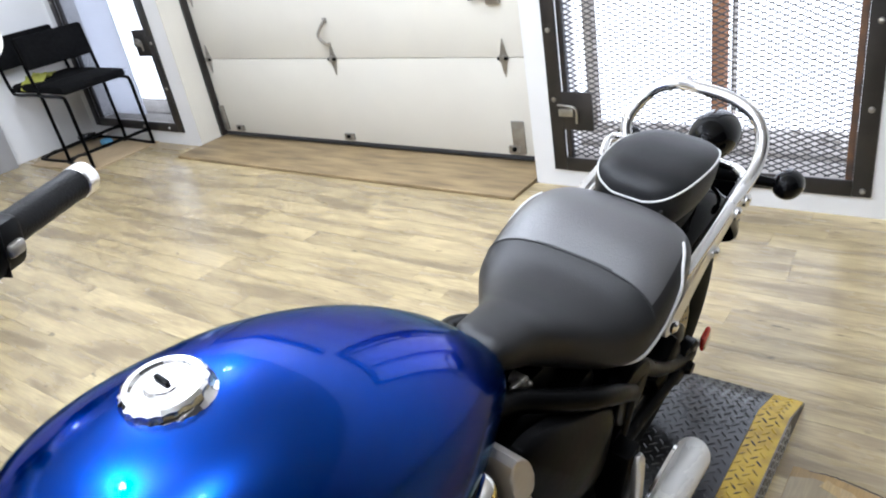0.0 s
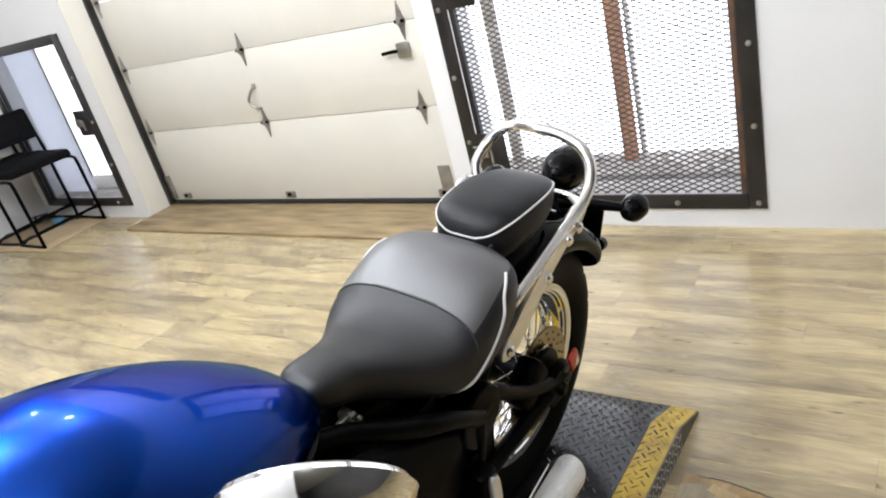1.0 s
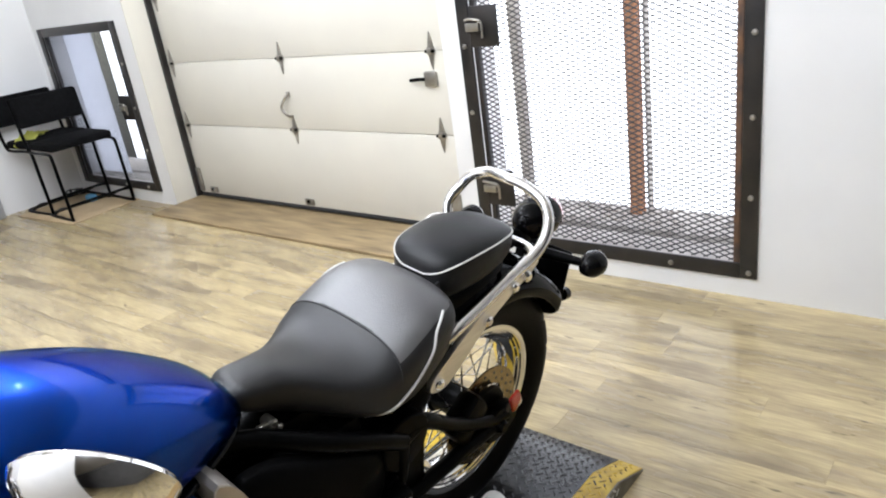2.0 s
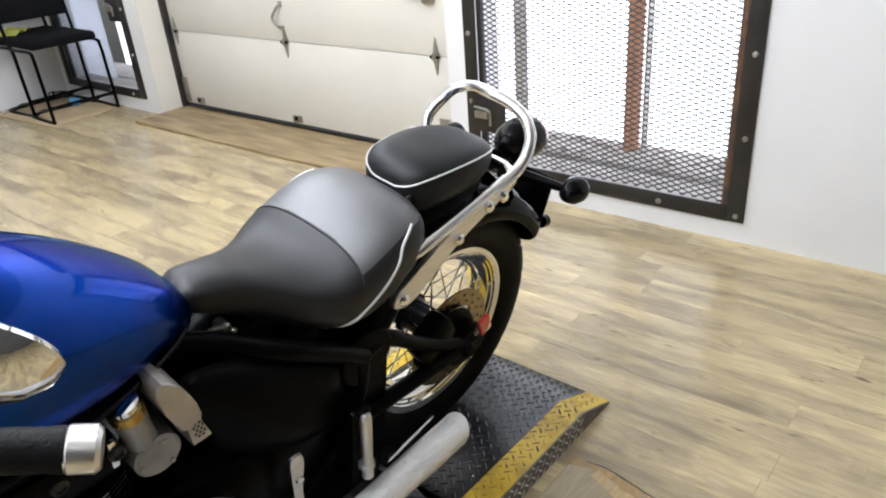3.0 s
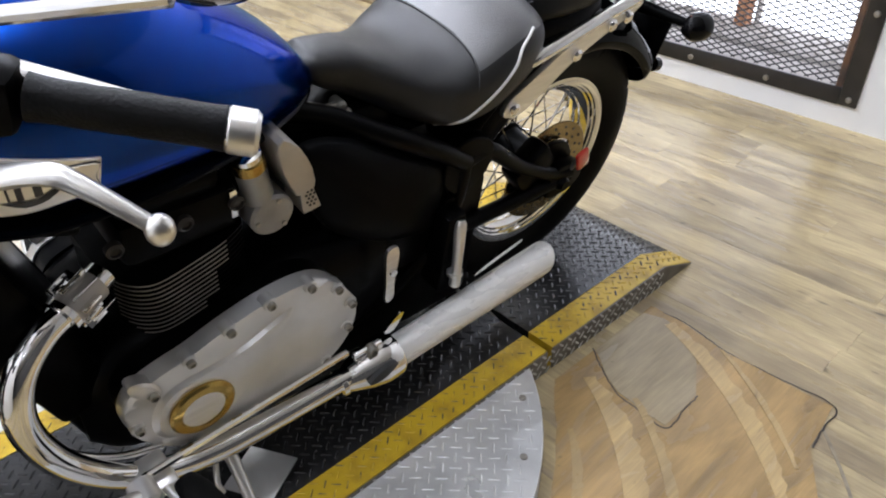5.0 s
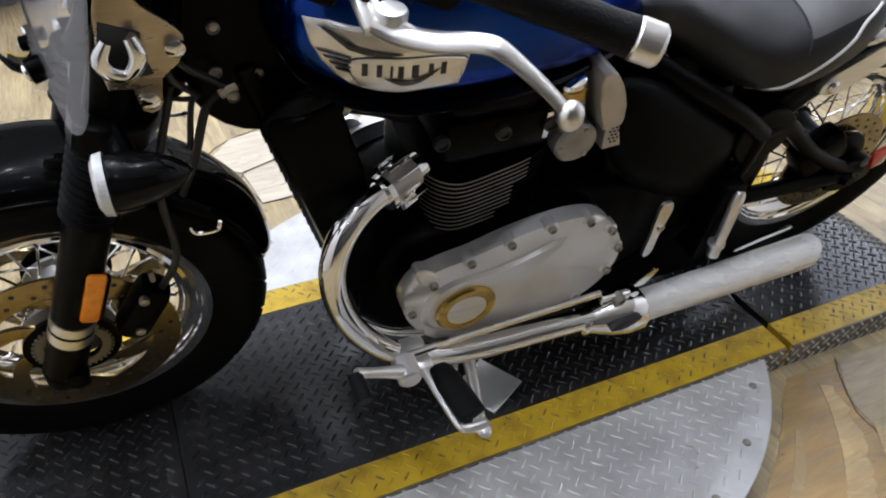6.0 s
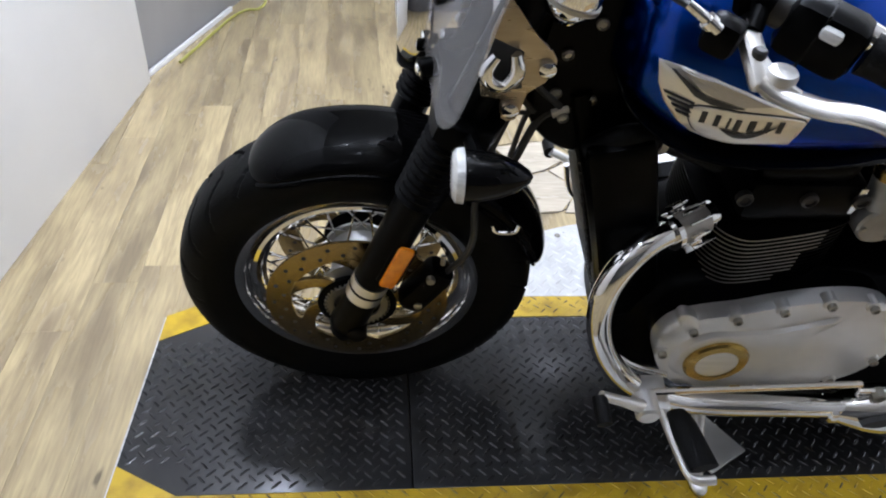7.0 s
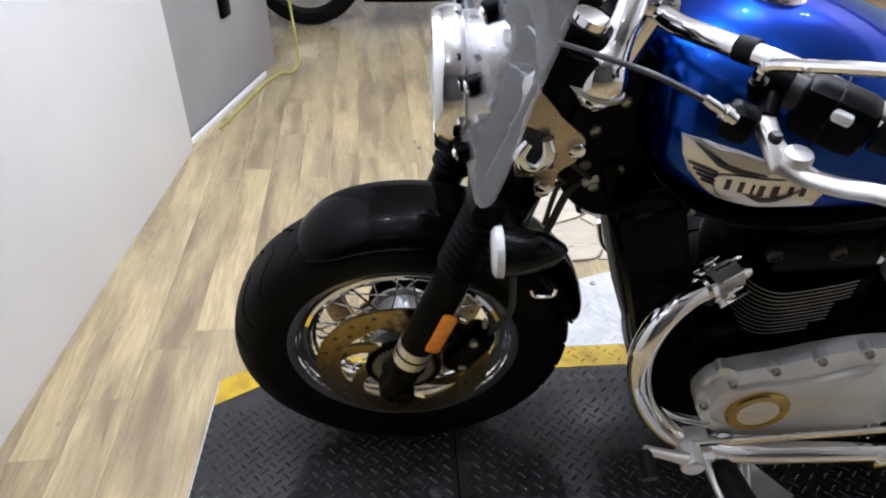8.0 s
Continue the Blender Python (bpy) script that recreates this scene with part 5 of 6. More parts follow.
tl = part("tail_lamp", moved(lathe([(-0.076, 0.004), (-0.067, 0.022), (-0.045, 0.038), (-0.018, 0.046), (0.02, 0.047), (0.03, 0.044)], 32, axis="y"), pose(0.004, 1.825, 0.708, -6) @ Matrix.Scale(1.10, 4)), GLOSS_BLACK, bike, "black bullet tail lamp")
part("lens", moved(lathe([(0.028, 0.043), (0.045, 0.040), (0.055, 0.030), (0.059, 0.004)], 32, axis="y"), pose(0.004, 1.825, 0.708, -6) @ Matrix.Scale(1.10, 4)), RED, tl, "red lens")
part("lamp_bracket", tube([(0, 1.74, 0.68), (0, 1.80, 0.69)], 0.025, 12, 1), SATIN_BLACK, tl)
for s in (1, -1):
    ri = part("rear_indicator", moved(lathe([(-0.043, 0.005), (-0.034, 0.019), (-0.015, 0.029), (0.008, 0.031), (0.016, 0.029)], 24, axis="y"), pose(s * 0.180, 1.800, 0.655, -4)), GLOSS_BLACK, bike, "black bullet indicator")
    part("lens", moved(lathe([(0.014, 0.0285), (0.022, 0.026), (0.028, 0.016), (0.030, 0.002)], 24, axis="y"), pose(s * 0.180, 1.800, 0.655, -4)), LENS, ri)
    part("stalk", tube([(s * 0.02, 1.755, 0.655), (s * 0.09, 1.775, 0.655), (s * 0.16, 1.79, 0.655)], [0.016, 0.013, 0.010], 12, 3), SATIN_BLACK, ri)
part("plate_hanger", box((0, 0, 0), (0.16, 0.006, 0.14), 0.004, pose(0, 1.865, 0.545, -14)), SATIN_BLACK, bike, "black number-plate hanger")
part("plate_lamp", tube([(0.07, 1.87, 0.49), (0.07, 1.89, 0.485)], 0.017, 14, 1), GLOSS_BLACK, bike)

# frame
def bar(name, pts, r, m=None, label="", n=12, k=5):
    return part(name, tube(pts, r, n, k), m or SATIN_BLACK, bike, label)


for s in (1, -1):
    bar("frame_tube", [(s * 0.05, 0.70, 0.715), (s * 0.060, 0.85, 0.698), (s * 0.072, 0.925, 0.674), (s * 0.092, 0.965, 0.657), (s * 0.112, 1.005, 0.637), (s * 0.132, 1.06, 0.610), (s * 0.138, 1.13, 0.566), (s * 0.134, 1.20, 0.512)], 0.018)
    bar("frame_tube", [(s * 0.132, 1.20, 0.52), (s * 0.128, 1.19, 0.40), (s * 0.118, 1.12, 0.27), (s * 0.11, 0.98, 0.20), (s * 0.10, 0.70, 0.17), (s * 0.09, 0.52, 0.19), (s * 0.075, 0.465, 0.30), (s * 0.06, 0.405, 0.51), (s * 0.045, 0.33, 0.74)], 0.017)
    # swinging arm
    bar("swingarm", [(s * 0.125, 1.19, 0.510), (s * 0.122, 1.27, 0.505), (s * 0.122, 1.38, 0.42), (s * 0.124, 1.50, 0.35), (s * 0.124, 1.56, 0.335)], [0.022, 0.018, 0.016, 0.016, 0.018])
    bar("swingarm", [(s * 0.115, 1.13, 0.33), (s * 0.118, 1.30, 0.32), (s * 0.122, 1.56, 0.32)], 0.018)
    part("frame_gusset", plate(smooth_loop([(1.16, 0.55), (1.21, 0.565), (1.265, 0.535), (1.26, 0.47), (1.20, 0.44), (1.15, 0.48)], 3), s * 0.108, s * 0.140, 0.006), SATIN_BLACK, bike)
    part("axle_plate", plate(smooth_loop([(1.50, 0.36), (1.58, 0.36), (1.60, 0.31), (1.55, 0.28), (1.49, 0.29)], 3), s * 0.110, s * 0.134, 0.005), SATIN_BLACK, bike)
    rf = part("rear_reflector", box((0, 0, 0), (0.012, 0.038, 0.052), 0.007, pose(s * 0.152, 1.560, 0.385, 20)), RED, bike, "red side reflector")
    part("reflector_stem", tube([(s * 0.13, 1.555, 0.34), (s * 0.143, 1.558, 0.375)], 0.006, 8, 1), ZINC, rf)
    # triangular side cover
    rim = smooth_loop([(0.862, 0.648), (0.875, 0.668), (0.93, 0.655), (1.02, 0.605), (1.10, 0.555), (1.150, 0.515), (1.160, 0.470), (1.145, 0.382), (1.085, 0.380), (1.02, 0.402), (0.96, 0.440), (0.905, 0.490), (0.876, 0.550)], 4)
    part("side_cover", skin([[Vector((s * x, 1.01 + (y - 1.01) * k, 0.495 + (z - 0.495) * k)) for y, z in rim] for k, x in ((1.0, 0.108), (1.0, 0.124), (0.985, 0.129), (0.93, 0.135), (0.80, 0.143), (0.60, 0.151), (0.40, 0.156), (0.20, 0.158), (0.03, 0.1585))]), SIDE_BLACK, bike, "domed black side cover", 60)
part("swing_pivot", lathe([(-0.14, 0.022), (0.14, 0.022)], 16, (0, 1.17, 0.42)), SATIN_BLACK, bike)
part("rear_axle", lathe([(-0.15, 0.013), (-0.135, 0.02), (0.135, 0.02), (0.15, 0.013)], 14, RA), SATIN_BLACK, bike)
part("rear_caliper", box((0, 0, 0), (0.06, 0.11, 0.075), 0.016, pose(0.098, 1.44, 0.385, 35)), SATIN_BLACK, bike)
part("hub_guard", plate(smooth_loop([(1.42, 0.36), (1.48, 0.41), (1.56, 0.40), (1.59, 0.33), (1.55, 0.26), (1.47, 0.26), (1.42, 0.30)], 4), 0.092, 0.102, 0.004), SATIN_BLACK, bike, "black plastic hub guard")
part("shock_cover", tube([(0, 1.16, 0.60), (0, 1.30, 0.47)], 0.038, 16, 1), SATIN_BLACK, bike)

# engine
eng = part("crankcase", loft([(0.47, 0.10, 0.36, 0.19), (0.52, 0.14, 0.42, 0.165), (0.62, 0.155, 0.455, 0.15), (0.80, 0.155, 0.465, 0.155), (0.95, 0.145, 0.46, 0.17), (1.08, 0.12, 0.44, 0.19), (1.14, 0.10, 0.40, 0.22)], mid=0.5, p=0.5, q=0.5), SATIN_BLACK, bike, "black engine crankcase")
part("gearbox", box((0, 1.02, 0.50), (0.21, 0.24, 0.22), 0.03), SATIN_BLACK, bike)
part("airbox", box((0, 0.94, 0.585), (0.13, 0.30, 0.14), 0.03), SATIN_BLACK, bike)
part("frame_plate", box((0, 1.08, 0.255), (0.22, 0.46, 0.37), 0.03), SATIN_BLACK, bike, "black lower frame plate")
part("battery_box", box((0.0, 1.10, 0.40), (0.26, 0.15, 0.22), 0.02), SATIN_BLACK, bike)
cyl = part("cylinder_block", box((0, 0.670, 0.50), (0.220, 0.150, 0.17), 0.05), SATIN_BLACK, bike, "black finned cylinder block")


def rising(bm):
    """The fins sweep up behind their front corner."""
    for v in bm.verts:
        v.co.z += 0.36 * max(0.0, math.hypot(v.co.y - 0.612, 0.012) + v.co.y - 0.612) / 2 
    return bm


FIN = smooth_loop([(-0.137, 0.66), (-0.137, 0.735), (-0.10, 0.757), (0.10, 0.757), (0.137, 0.735), (0.137, 0.66), (0.127, 0.607), (0.098, 0.576), (0.045, 0.562), (-0.045, 0.562), (-0.098, 0.576), (-0.127, 0.607)], 4)
for i in range(13):
    z = 0.424 + i * 0.0090
    part("fin", rising(plate(FIN, z, z + 0.0030, 0.0, "xy")), SATIN_BLACK, cyl)
    # the outer edge is machined bright, longer towards the top
    back, start = 0.685 + 0.046 * (i / 12) ** 0.7, 0.085 + 0.030 * max(0, 4 - i) / 4
    run = [(x * 1.006, 0.66 + (y - 0.66) * 1.012) for x, y in FIN if x > start and y < back]
    for s in (1, -1):
        part("fin_edge", rising(tube([(s * x, y, z + 0.002) for x, y in run], 0.0009, 5, 2)), ZINC, cyl, "machined bright fin edge")
head = part("cylinder_head", box((0, 0.668, 0.615), (0.262, 0.175, 0.075), 0.016), SATIN_BLACK, bike, "black cylinder head")
part("cam_cover", box((0, 0.66, 0.672), (0.25, 0.15, 0.055), 0.022), SATIN_BLACK, head)
for y, z in ((0.573, 0.628), (0.668, 0.628), (0.745, 0.628)):
    part("head_bolt", join(lathe([(0.128, 0.012), (0.138, 0.012), (0.140, 0.008), (0.136, 0.0075), (0.136, 0.001)], 14, (0, y, z))), BLACK_STEEL, head)
# left and right covers
COV = [(0.510, 0.345), (0.514, 0.384), (0.533, 0.412), (0.575, 0.428), (0.622, 0.438), (0.675, 0.456), (0.74, 0.471), (0.80, 0.474), (0.845, 0.463), (0.880, 0.432), (0.905, 0.392), (0.916, 0.350), (0.911, 0.312), (0.890, 0.272), (0.850, 0.240), (0.795, 0.226), (0.72, 0.218), (0.63, 0.214), (0.578, 0.236), (0.534, 0.287)]
for s in (1, -1):
    cv = part("engine_cover", plate(smooth_loop(COV, 3), s * 0.166, s * 0.196, 0.016), ALLOY, bike, "satin alloy engine cover")
    part("cover_base", plate(smooth_loop([(0.715 + (y - 0.715) * 0.985, 0.355 + (z - 0.355) * 0.97) for y, z in COV], 3), s * 0.13, s * 0.167), SATIN_BLACK, cv, "black case behind the cover")
    # raised wedge that runs up and back from the cap
    rise = skin([[Vector((s * (0.190 + 0.013 * k), y0 + (yy - y0) * (1 - 0.16 * k), z0 + (zz - z0) * (1 - 0.16 * k))) for yy, zz in smooth_loop([(0.535, 0.31), (0.545, 0.365), (0.585, 0.395), (0.65, 0.400), (0.71, 0.410), (0.790, 0.442), (0.800, 0.430), (0.745, 0.368), (0.705, 0.302), (0.66, 0.262), (0.60, 0.252), (0.555, 0.270)], 3)] for y0, z0 in ((0.65, 0.340),) for k in (0.0, 0.6, 0.9, 1.0)])
    part("cover_swage", rise, ALLOY, cv)
    part("cover_tab", moved(lathe([(s * 0.178, 0.020), (s * 0.197, 0.020), (s * 0.201, 0.015)], 18), Matrix.Translation((0, 0.547, 0.414)) @ pose(0, 0, 0, 40) @ Matrix.Diagonal((1, 0.72, 1.5, 1))), ALLOY, cv)
    for y, z in ((0.556, 0.400), (0.616, 0.432), (0.682, 0.454), (0.750, 0.470), (0.822, 0.464), (0.874, 0.428), (0.902, 0.376), (0.896, 0.318), (0.852, 0.252), (0.524, 0.338)):
        part("cover_lug", lathe([(s * 0.180, 0.0115), (s * 0.199, 0.0115), (s * 0.201, 0.0095)], 14, (0, y, z)), ALLOY, cv)
        part("cover_bolt", lathe([(s * 0.200, 0.0072), (s * 0.208, 0.0072), (s * 0.209, 0.0045), (s * 0.205, 0.0042), (s * 0.205, 0.0005)], 12, (0, y, z)), ZINC, cv)
    oc = part("oil_cap", lathe([(s * 0.19, 0.054), (s * 0.207, 0.054), (s * 0.211, 0.050), (s * 0.212, 0.038), (s * 0.210, 0.036)], 40, (0, 0.620, 0.319)), BRONZE, cv, "bronze ring inspection cap")
    part("cap_disc", lathe([(s * 0.207, 0.0365), (s * 0.2105, 0.035), (s * 0.2107, 0.020), (s * 0.2108, 0.001)], 40, (0, 0.620, 0.319)), BRUSHED, oc, "brushed cap centre")
    # throttle body parts, in darker alloys that also carry their shade
    tb = part("throttle_cover", plate([(0.806, 0.690), (0.809, 0.708), (0.817, 0.715), (0.830, 0.708), (0.842, 0.692), (0.853, 0.671), (0.862, 0.648), (0.868, 0.622), (0.866, 0.610), (0.842, 0.604), (0.833, 0.608), (0.826, 0.628), (0.815, 0.656)], s * 0.082, s * 0.147, 0.004), CAST, bike, "satin alloy throttle cover")
    vb = part("vent_block", plate([(0.843, 0.606), (0.866, 0.611), (0.879, 0.570), (0.882, 0.562), (0.850, 0.559), (0.849, 0.568)], s * 0.090, s * 0.141, 0.003), CAST, tb, "drilled vent block")
    for i in range(5):
        for j in range(3 if i % 2 else 2):
            # dark dots stand for the shade in the vents
            part("vent_hole", lathe([(s * 0.1405, 0.0024), (s * 0.1418, 0.0024)], 8, (0, 0.8565 + 0.0072 * j - (0.0036 if i % 2 else 0) + 0.0010 * (4 - i), 0.574 + 0.0070 * i)), SEAL_HOLE_DARK, vb)
    rc = part("throttle_cap", lathe([(s * 0.09, 0.036), (s * 0.138, 0.036), (s * 0.142, 0.032), (s * 0.142, 0.001)], 32, (0, 0.797, 0.583)), HUB, bike, "round alloy cap")
    for a in range(3):
        part("cap_screw", lathe([(s * 0.141, 0.004), (s * 0.145, 0.004)], 8, (0, 0.797 + 0.027 * math.cos(2.1 * a + 1.2), 0.583 + 0.027 * math.sin(2.1 * a + 1.2))), ZINC, rc)
    inj = part("carburettor_top", tube([(s * 0.12, 0.787, 0.61), (s * 0.12, 0.776, 0.668)], 0.023, 20, 1), HUB, bike, "alloy carburettor-style top")
    part("brass_ring", tube([(s * 0.12, 0.776, 0.668), (s * 0.12, 0.773, 0.684)], 0.0245, 20, 1), BRONZE, inj)
    part("top_cap", tube([(s * 0.12, 0.773, 0.684), (s * 0.12, 0.771, 0.694), (s * 0.12, 0.770, 0.698)], [0.022, 0.022, 0.015], 20, 1), CHROME, inj)
    part("lever_link", box((s * 0.13, 0.742, 0.625), (0.008, 0.012, 0.05), 0.003), CHROME, inj)
    kn = part("seat_side_bolt", join(lathe([(s * 0.040, 0.010), (s * 0.062, 0.010), (s * 0.065, 0.006)], 12, (0, 0.972, 0.668)), box((s * 0.056, 0.956, 0.672), (0.010, 0.022, 0.008), 0.003), ball((s * 0.060, 0.985, 0.654), 0.007, 10)), ZINC, bike, "small metal fitting under the seat nose")

# radiator between the front wheel and the engine
rad = part("radiator", moved(box((0, 0, 0), (0.19, 0.085, 0.38), 0.02), pose(0, 0.447, 0.510, 16)), SATIN_BLACK, bike, "black upright radiator")
for s in (1, -1):
    part("radiator_tank", moved(box((s * 0.100, -0.005, 0), (0.032, 0.100, 0.39), 0.016), pose(0, 0.444, 0.510, 16)), SATIN_BLACK, rad)
    part("radiator_hose", tube([(s * 0.08, 0.35, 0.66), (s * 0.09, 0.40, 0.70), (s * 0.08, 0.47, 0.68), (s * 0.07, 0.55, 0.64)], 0.017, 12), GRIP, rad)
    part("hose_clamp", tube([(s * 0.086, 0.44, 0.690), (s * 0.085, 0.45, 0.687)], 0.0185, 14, 1), ZINC, rad)
for i in range(16):
    part("radiator_fin", moved(box((0, -0.045, -0.15 + 0.02 * i), (0.165, 0.004, 0.004)), pose(0, 0.427, 0.510, 16)), BLACK_STEEL, rad)

# exhausts
for s in (1, -1):
    ex = part("exhaust_header", tube([(s * x, y + (0.035 if s < 0 and y < 0.5 else 0.0), z) for x, y, z in ((0.095, 0.560, 0.560), (0.118, 0.515, 0.553), (0.142, 0.463, 0.548), (0.168, 0.420, 0.522), (0.186, 0.399, 0.468), (0.196, 0.405, 0.402), (0.204, 0.431, 0.334), (0.212, 0.480, 0.270), (0.217, 0.545, 0.230), (0.220, 0.63, 0.208), (0.222, 0.76, 0.204), (0.222, 0.92, 0.200))], 0.0205, 22), CHROME, bike, "chrome exhaust header pipe")
    c0, c1 = Vector((s * 0.104, 0.545, 0.558)), Vector((s * 0.130, 0.492, 0.5505))
    cd = (c1 - c0).normalized()
    cl = part("exhaust_clamp", tube([c0, c1], 0.0235, 20, 1), CAST, ex, "finned exhaust clamp")
    turn = cd.to_track_quat("X", "Z").to_matrix().to_4x4()
    for k in range(11):
        part("clamp_fin", moved(box((0, 0, 0.029), (0.030 if k % 2 else 0.042, 0.0035, 0.018), 0.001), Matrix.Translation((c0 + c1) / 2 + cd * (0.004 if k % 2 else -0.004)) @ turn @ pose(0, 0, 0, 360 * k / 11)), CHROME, cl)
    part("clamp_ring", tube([c1 - cd * 0.006, c1 + cd * 0.003], 0.0275, 20, 1), CHROME, cl)
    jn = part("silencer_clamp", lathe([(0.858, 0.022), (0.862, 0.027), (0.872, 0.027), (0.876, 0.024), (0.892, 0.030), (0.92, 0.040), (0.95, 0.046), (0.985, 0.047), (0.992, 0.043)], 32, (s * 0.222, 0, 0.193), "y"), CHROME, ex, "chrome silencer clamp with a dark slot")
    # dark insert in place of the shade inside the slot
    part("clamp_slot", moved(plate(smooth_loop([(0.902, 0.001), (0.925, 0.013), (0.958, 0.019), (0.968, 0.013), (0.955, 0.004), (0.935, -0.004), (0.915, -0.004)], 3), s * 0.036, s * 0.0478), Matrix.Translation((s * 0.222, 0, 0.201)) @ pose(0, 0, 0, 0, s * -14)), SEAL_HOLE_DARK, jn)
    part("clamp_lug", box((s * 0.216, 0.930, 0.243), (0.018, 0.065, 0.022), 0.007), CHROME, jn)
    part("clamp_bolt", lathe([(0, 0.011), (s * 0.018, 0.011), (s * 0.020, 0.008), (s * 0.012, 0.007), (s * 0.012, 0.001)], 14, (s * 0.215, 0.935, 0.246)), ZINC, jn)
    rings = []
    for y, r in ((0.972, 0.026), (0.980, 0.031), (1.00, 0.032), (1.15, 0.0335), (1.30, 0.0355), (1.402, 0.036)):
        rings.append([Vector((s * 0.220 + r * math.cos(a), y + (0.018 * math.sin(a) if y > 1.4 else 0.0), 0.184 + r * math.sin(a) + (y - 0.95) * 0.075)) for a in [2 * math.pi * j / 36 for j in range(36)]])
    rings.append([Vector((s * 0.220 + 0.030 * math.cos(a), 1.402 + 0.016 * math.sin(a), 0.2178 + 0.030 * math.sin(a))) for a in [2 * math.pi * j / 36 for j in range(36)]])
    rings.append([Vector((s * 0.220 + 0.028 * math.cos(a), 1.33, 0.2125 + 0.028 * math.sin(a))) for a in [2 * math.pi * j / 36 for j in range(36)]])
    part("silencer", skin(rings), SILENCER_STEEL, bike, "long bright slash-cut silencer")
    part("silencer_shield", plate(smooth_loop([(1.215, 0.266), (1.27, 0.282), (1.335, 0.294), (1.34, 0.287), (1.28, 0.273), (1.22, 0.259)], 3), s * 0.196, s * 0.202), CHROME, bike)
    part("heat_tab", plate(smooth_loop([(0.975, 0.252), (1.005, 0.284), (1.018, 0.282), (0.998, 0.246)], 3), s * 0.205, s * 0.210), CHROME, bike)
    # passenger peg folded up
    pp = part("passenger_peg", tube([(s * 0.180, 1.165, 0.420), (s * 0.185, 1.162, 0.405), (s * 0.196, 1.158, 0.33), (s * 0.20, 1.157, 0.268)], [0.009, 0.012, 0.0105, 0.012], 14, 4), ALLOY, bike, "folded alloy passenger peg")
    part("peg_mount", box((s * 0.15, 1.16, 0.33), (0.06, 0.05, 0.20), 0.01), SATIN_BLACK, pp)
    part("peg_collar", tube([(s * 0.194, 1.158, 0.300), (s * 0.195, 1.158, 0.292)], 0.017, 14, 1), ALLOY, pp)
    sb = part("bracket_strap", plate(smooth_loop([(0.998, 0.424), (1.020, 0.424), (1.024, 0.395), (1.019, 0.34), (1.020, 0.290), (1.002, 0.288), (1.000, 0.34), (0.996, 0.395)], 3), s * 0.168, s * 0.175, 0.002), BRUSHED, bike, "bright bracket strap")
    part("strap_screw", lathe([(s * 0.174, 0.008), (s * 0.182, 0.008)], 10, (0, 1.010, 0.368)), CHROME, sb)
    # forward foot control
    fp = part("foot_control", box((s * 0.235, 0.520, 0.262), (0.07, 0.05, 0.030), 0.009), ALLOY, bike, "alloy forward foot control")
    part("pivot_boss", lathe([(s * 0.255, 0.020), (s * 0.292, 0.020), (s * 0.296, 0.016)], 18, (0, 0.492, 0.296)), ALLOY, fp)
    part("foot_lever", tube([(s * 0.278, 0.492, 0.297), (s * 0.283, 0.45, 0.324), (s * 0.285, 0.405, 0.348)], [0.014, 0.009, 0.008], 12, 4), ALLOY, fp, "satin alloy foot lever")
    part("toe_rubber", tube([(s * 0.285, 0.403, 0.344), (s * 0.328, 0.405, 0.336)], 0.012, 14, 1), GRIP, fp, "black toe rubber")
    pg = part("foot_peg", tube([(s * 0.272, 0.548, 0.275), (s * 0.30, 0.552, 0.278), (s * 0.375, 0.565, 0.284)], [0.016, 0.024, 0.024], 14, 2, squash=0.5), GRIP, fp, "black rubber foot peg")
    part("peg_frame", tube([(s * 0.27, 0.522, 0.276), (s * 0.33, 0.532, 0.272), (s * 0.378, 0.542, 0.270), (s * 0.388, 0.556, 0.270), (s * 0.388, 0.582, 0.270)], [0.0065, 0.0065, 0.0065, 0.008, 0.008], 10), ALLOY, fp, "alloy peg surround")
    part("link_rod", tube([(s * 0.250, 0.50, 0.298), (s * 0.242, 0.62, 0.294), (s * 0.236, 0.87, 0.300)], 0.0060, 8, 3), CHROME, fp)
    bar("frame_guard", [(s * 0.165, 0.405, 0.42), (s * 0.175, 0.43, 0.34), (s * 0.19, 0.485, 0.29), (s * 0.20, 0.55, 0.272)], 0.006, CHROME)
# side stand
ss = part("side_stand", tube([(0.165, 0.652, 0.168), (0.225, 0.650, 0.124), (0.294, 0.644, 0.080)], [0.015, 0.0115, 0.010], 14, 3), ALLOY, bike, "alloy side stand, lowered")
part("stand_foot", ball((0.308, 0.642, 0.0765), 0.020, 18, (1.25, 0.85, 0.40)), ALLOY, ss)
part("stand_tang", tube([(0.20, 0.625, 0.15), (0.232, 0.610, 0.135), (0.245, 0.612, 0.115)], 0.005, 8), ALLOY, ss)

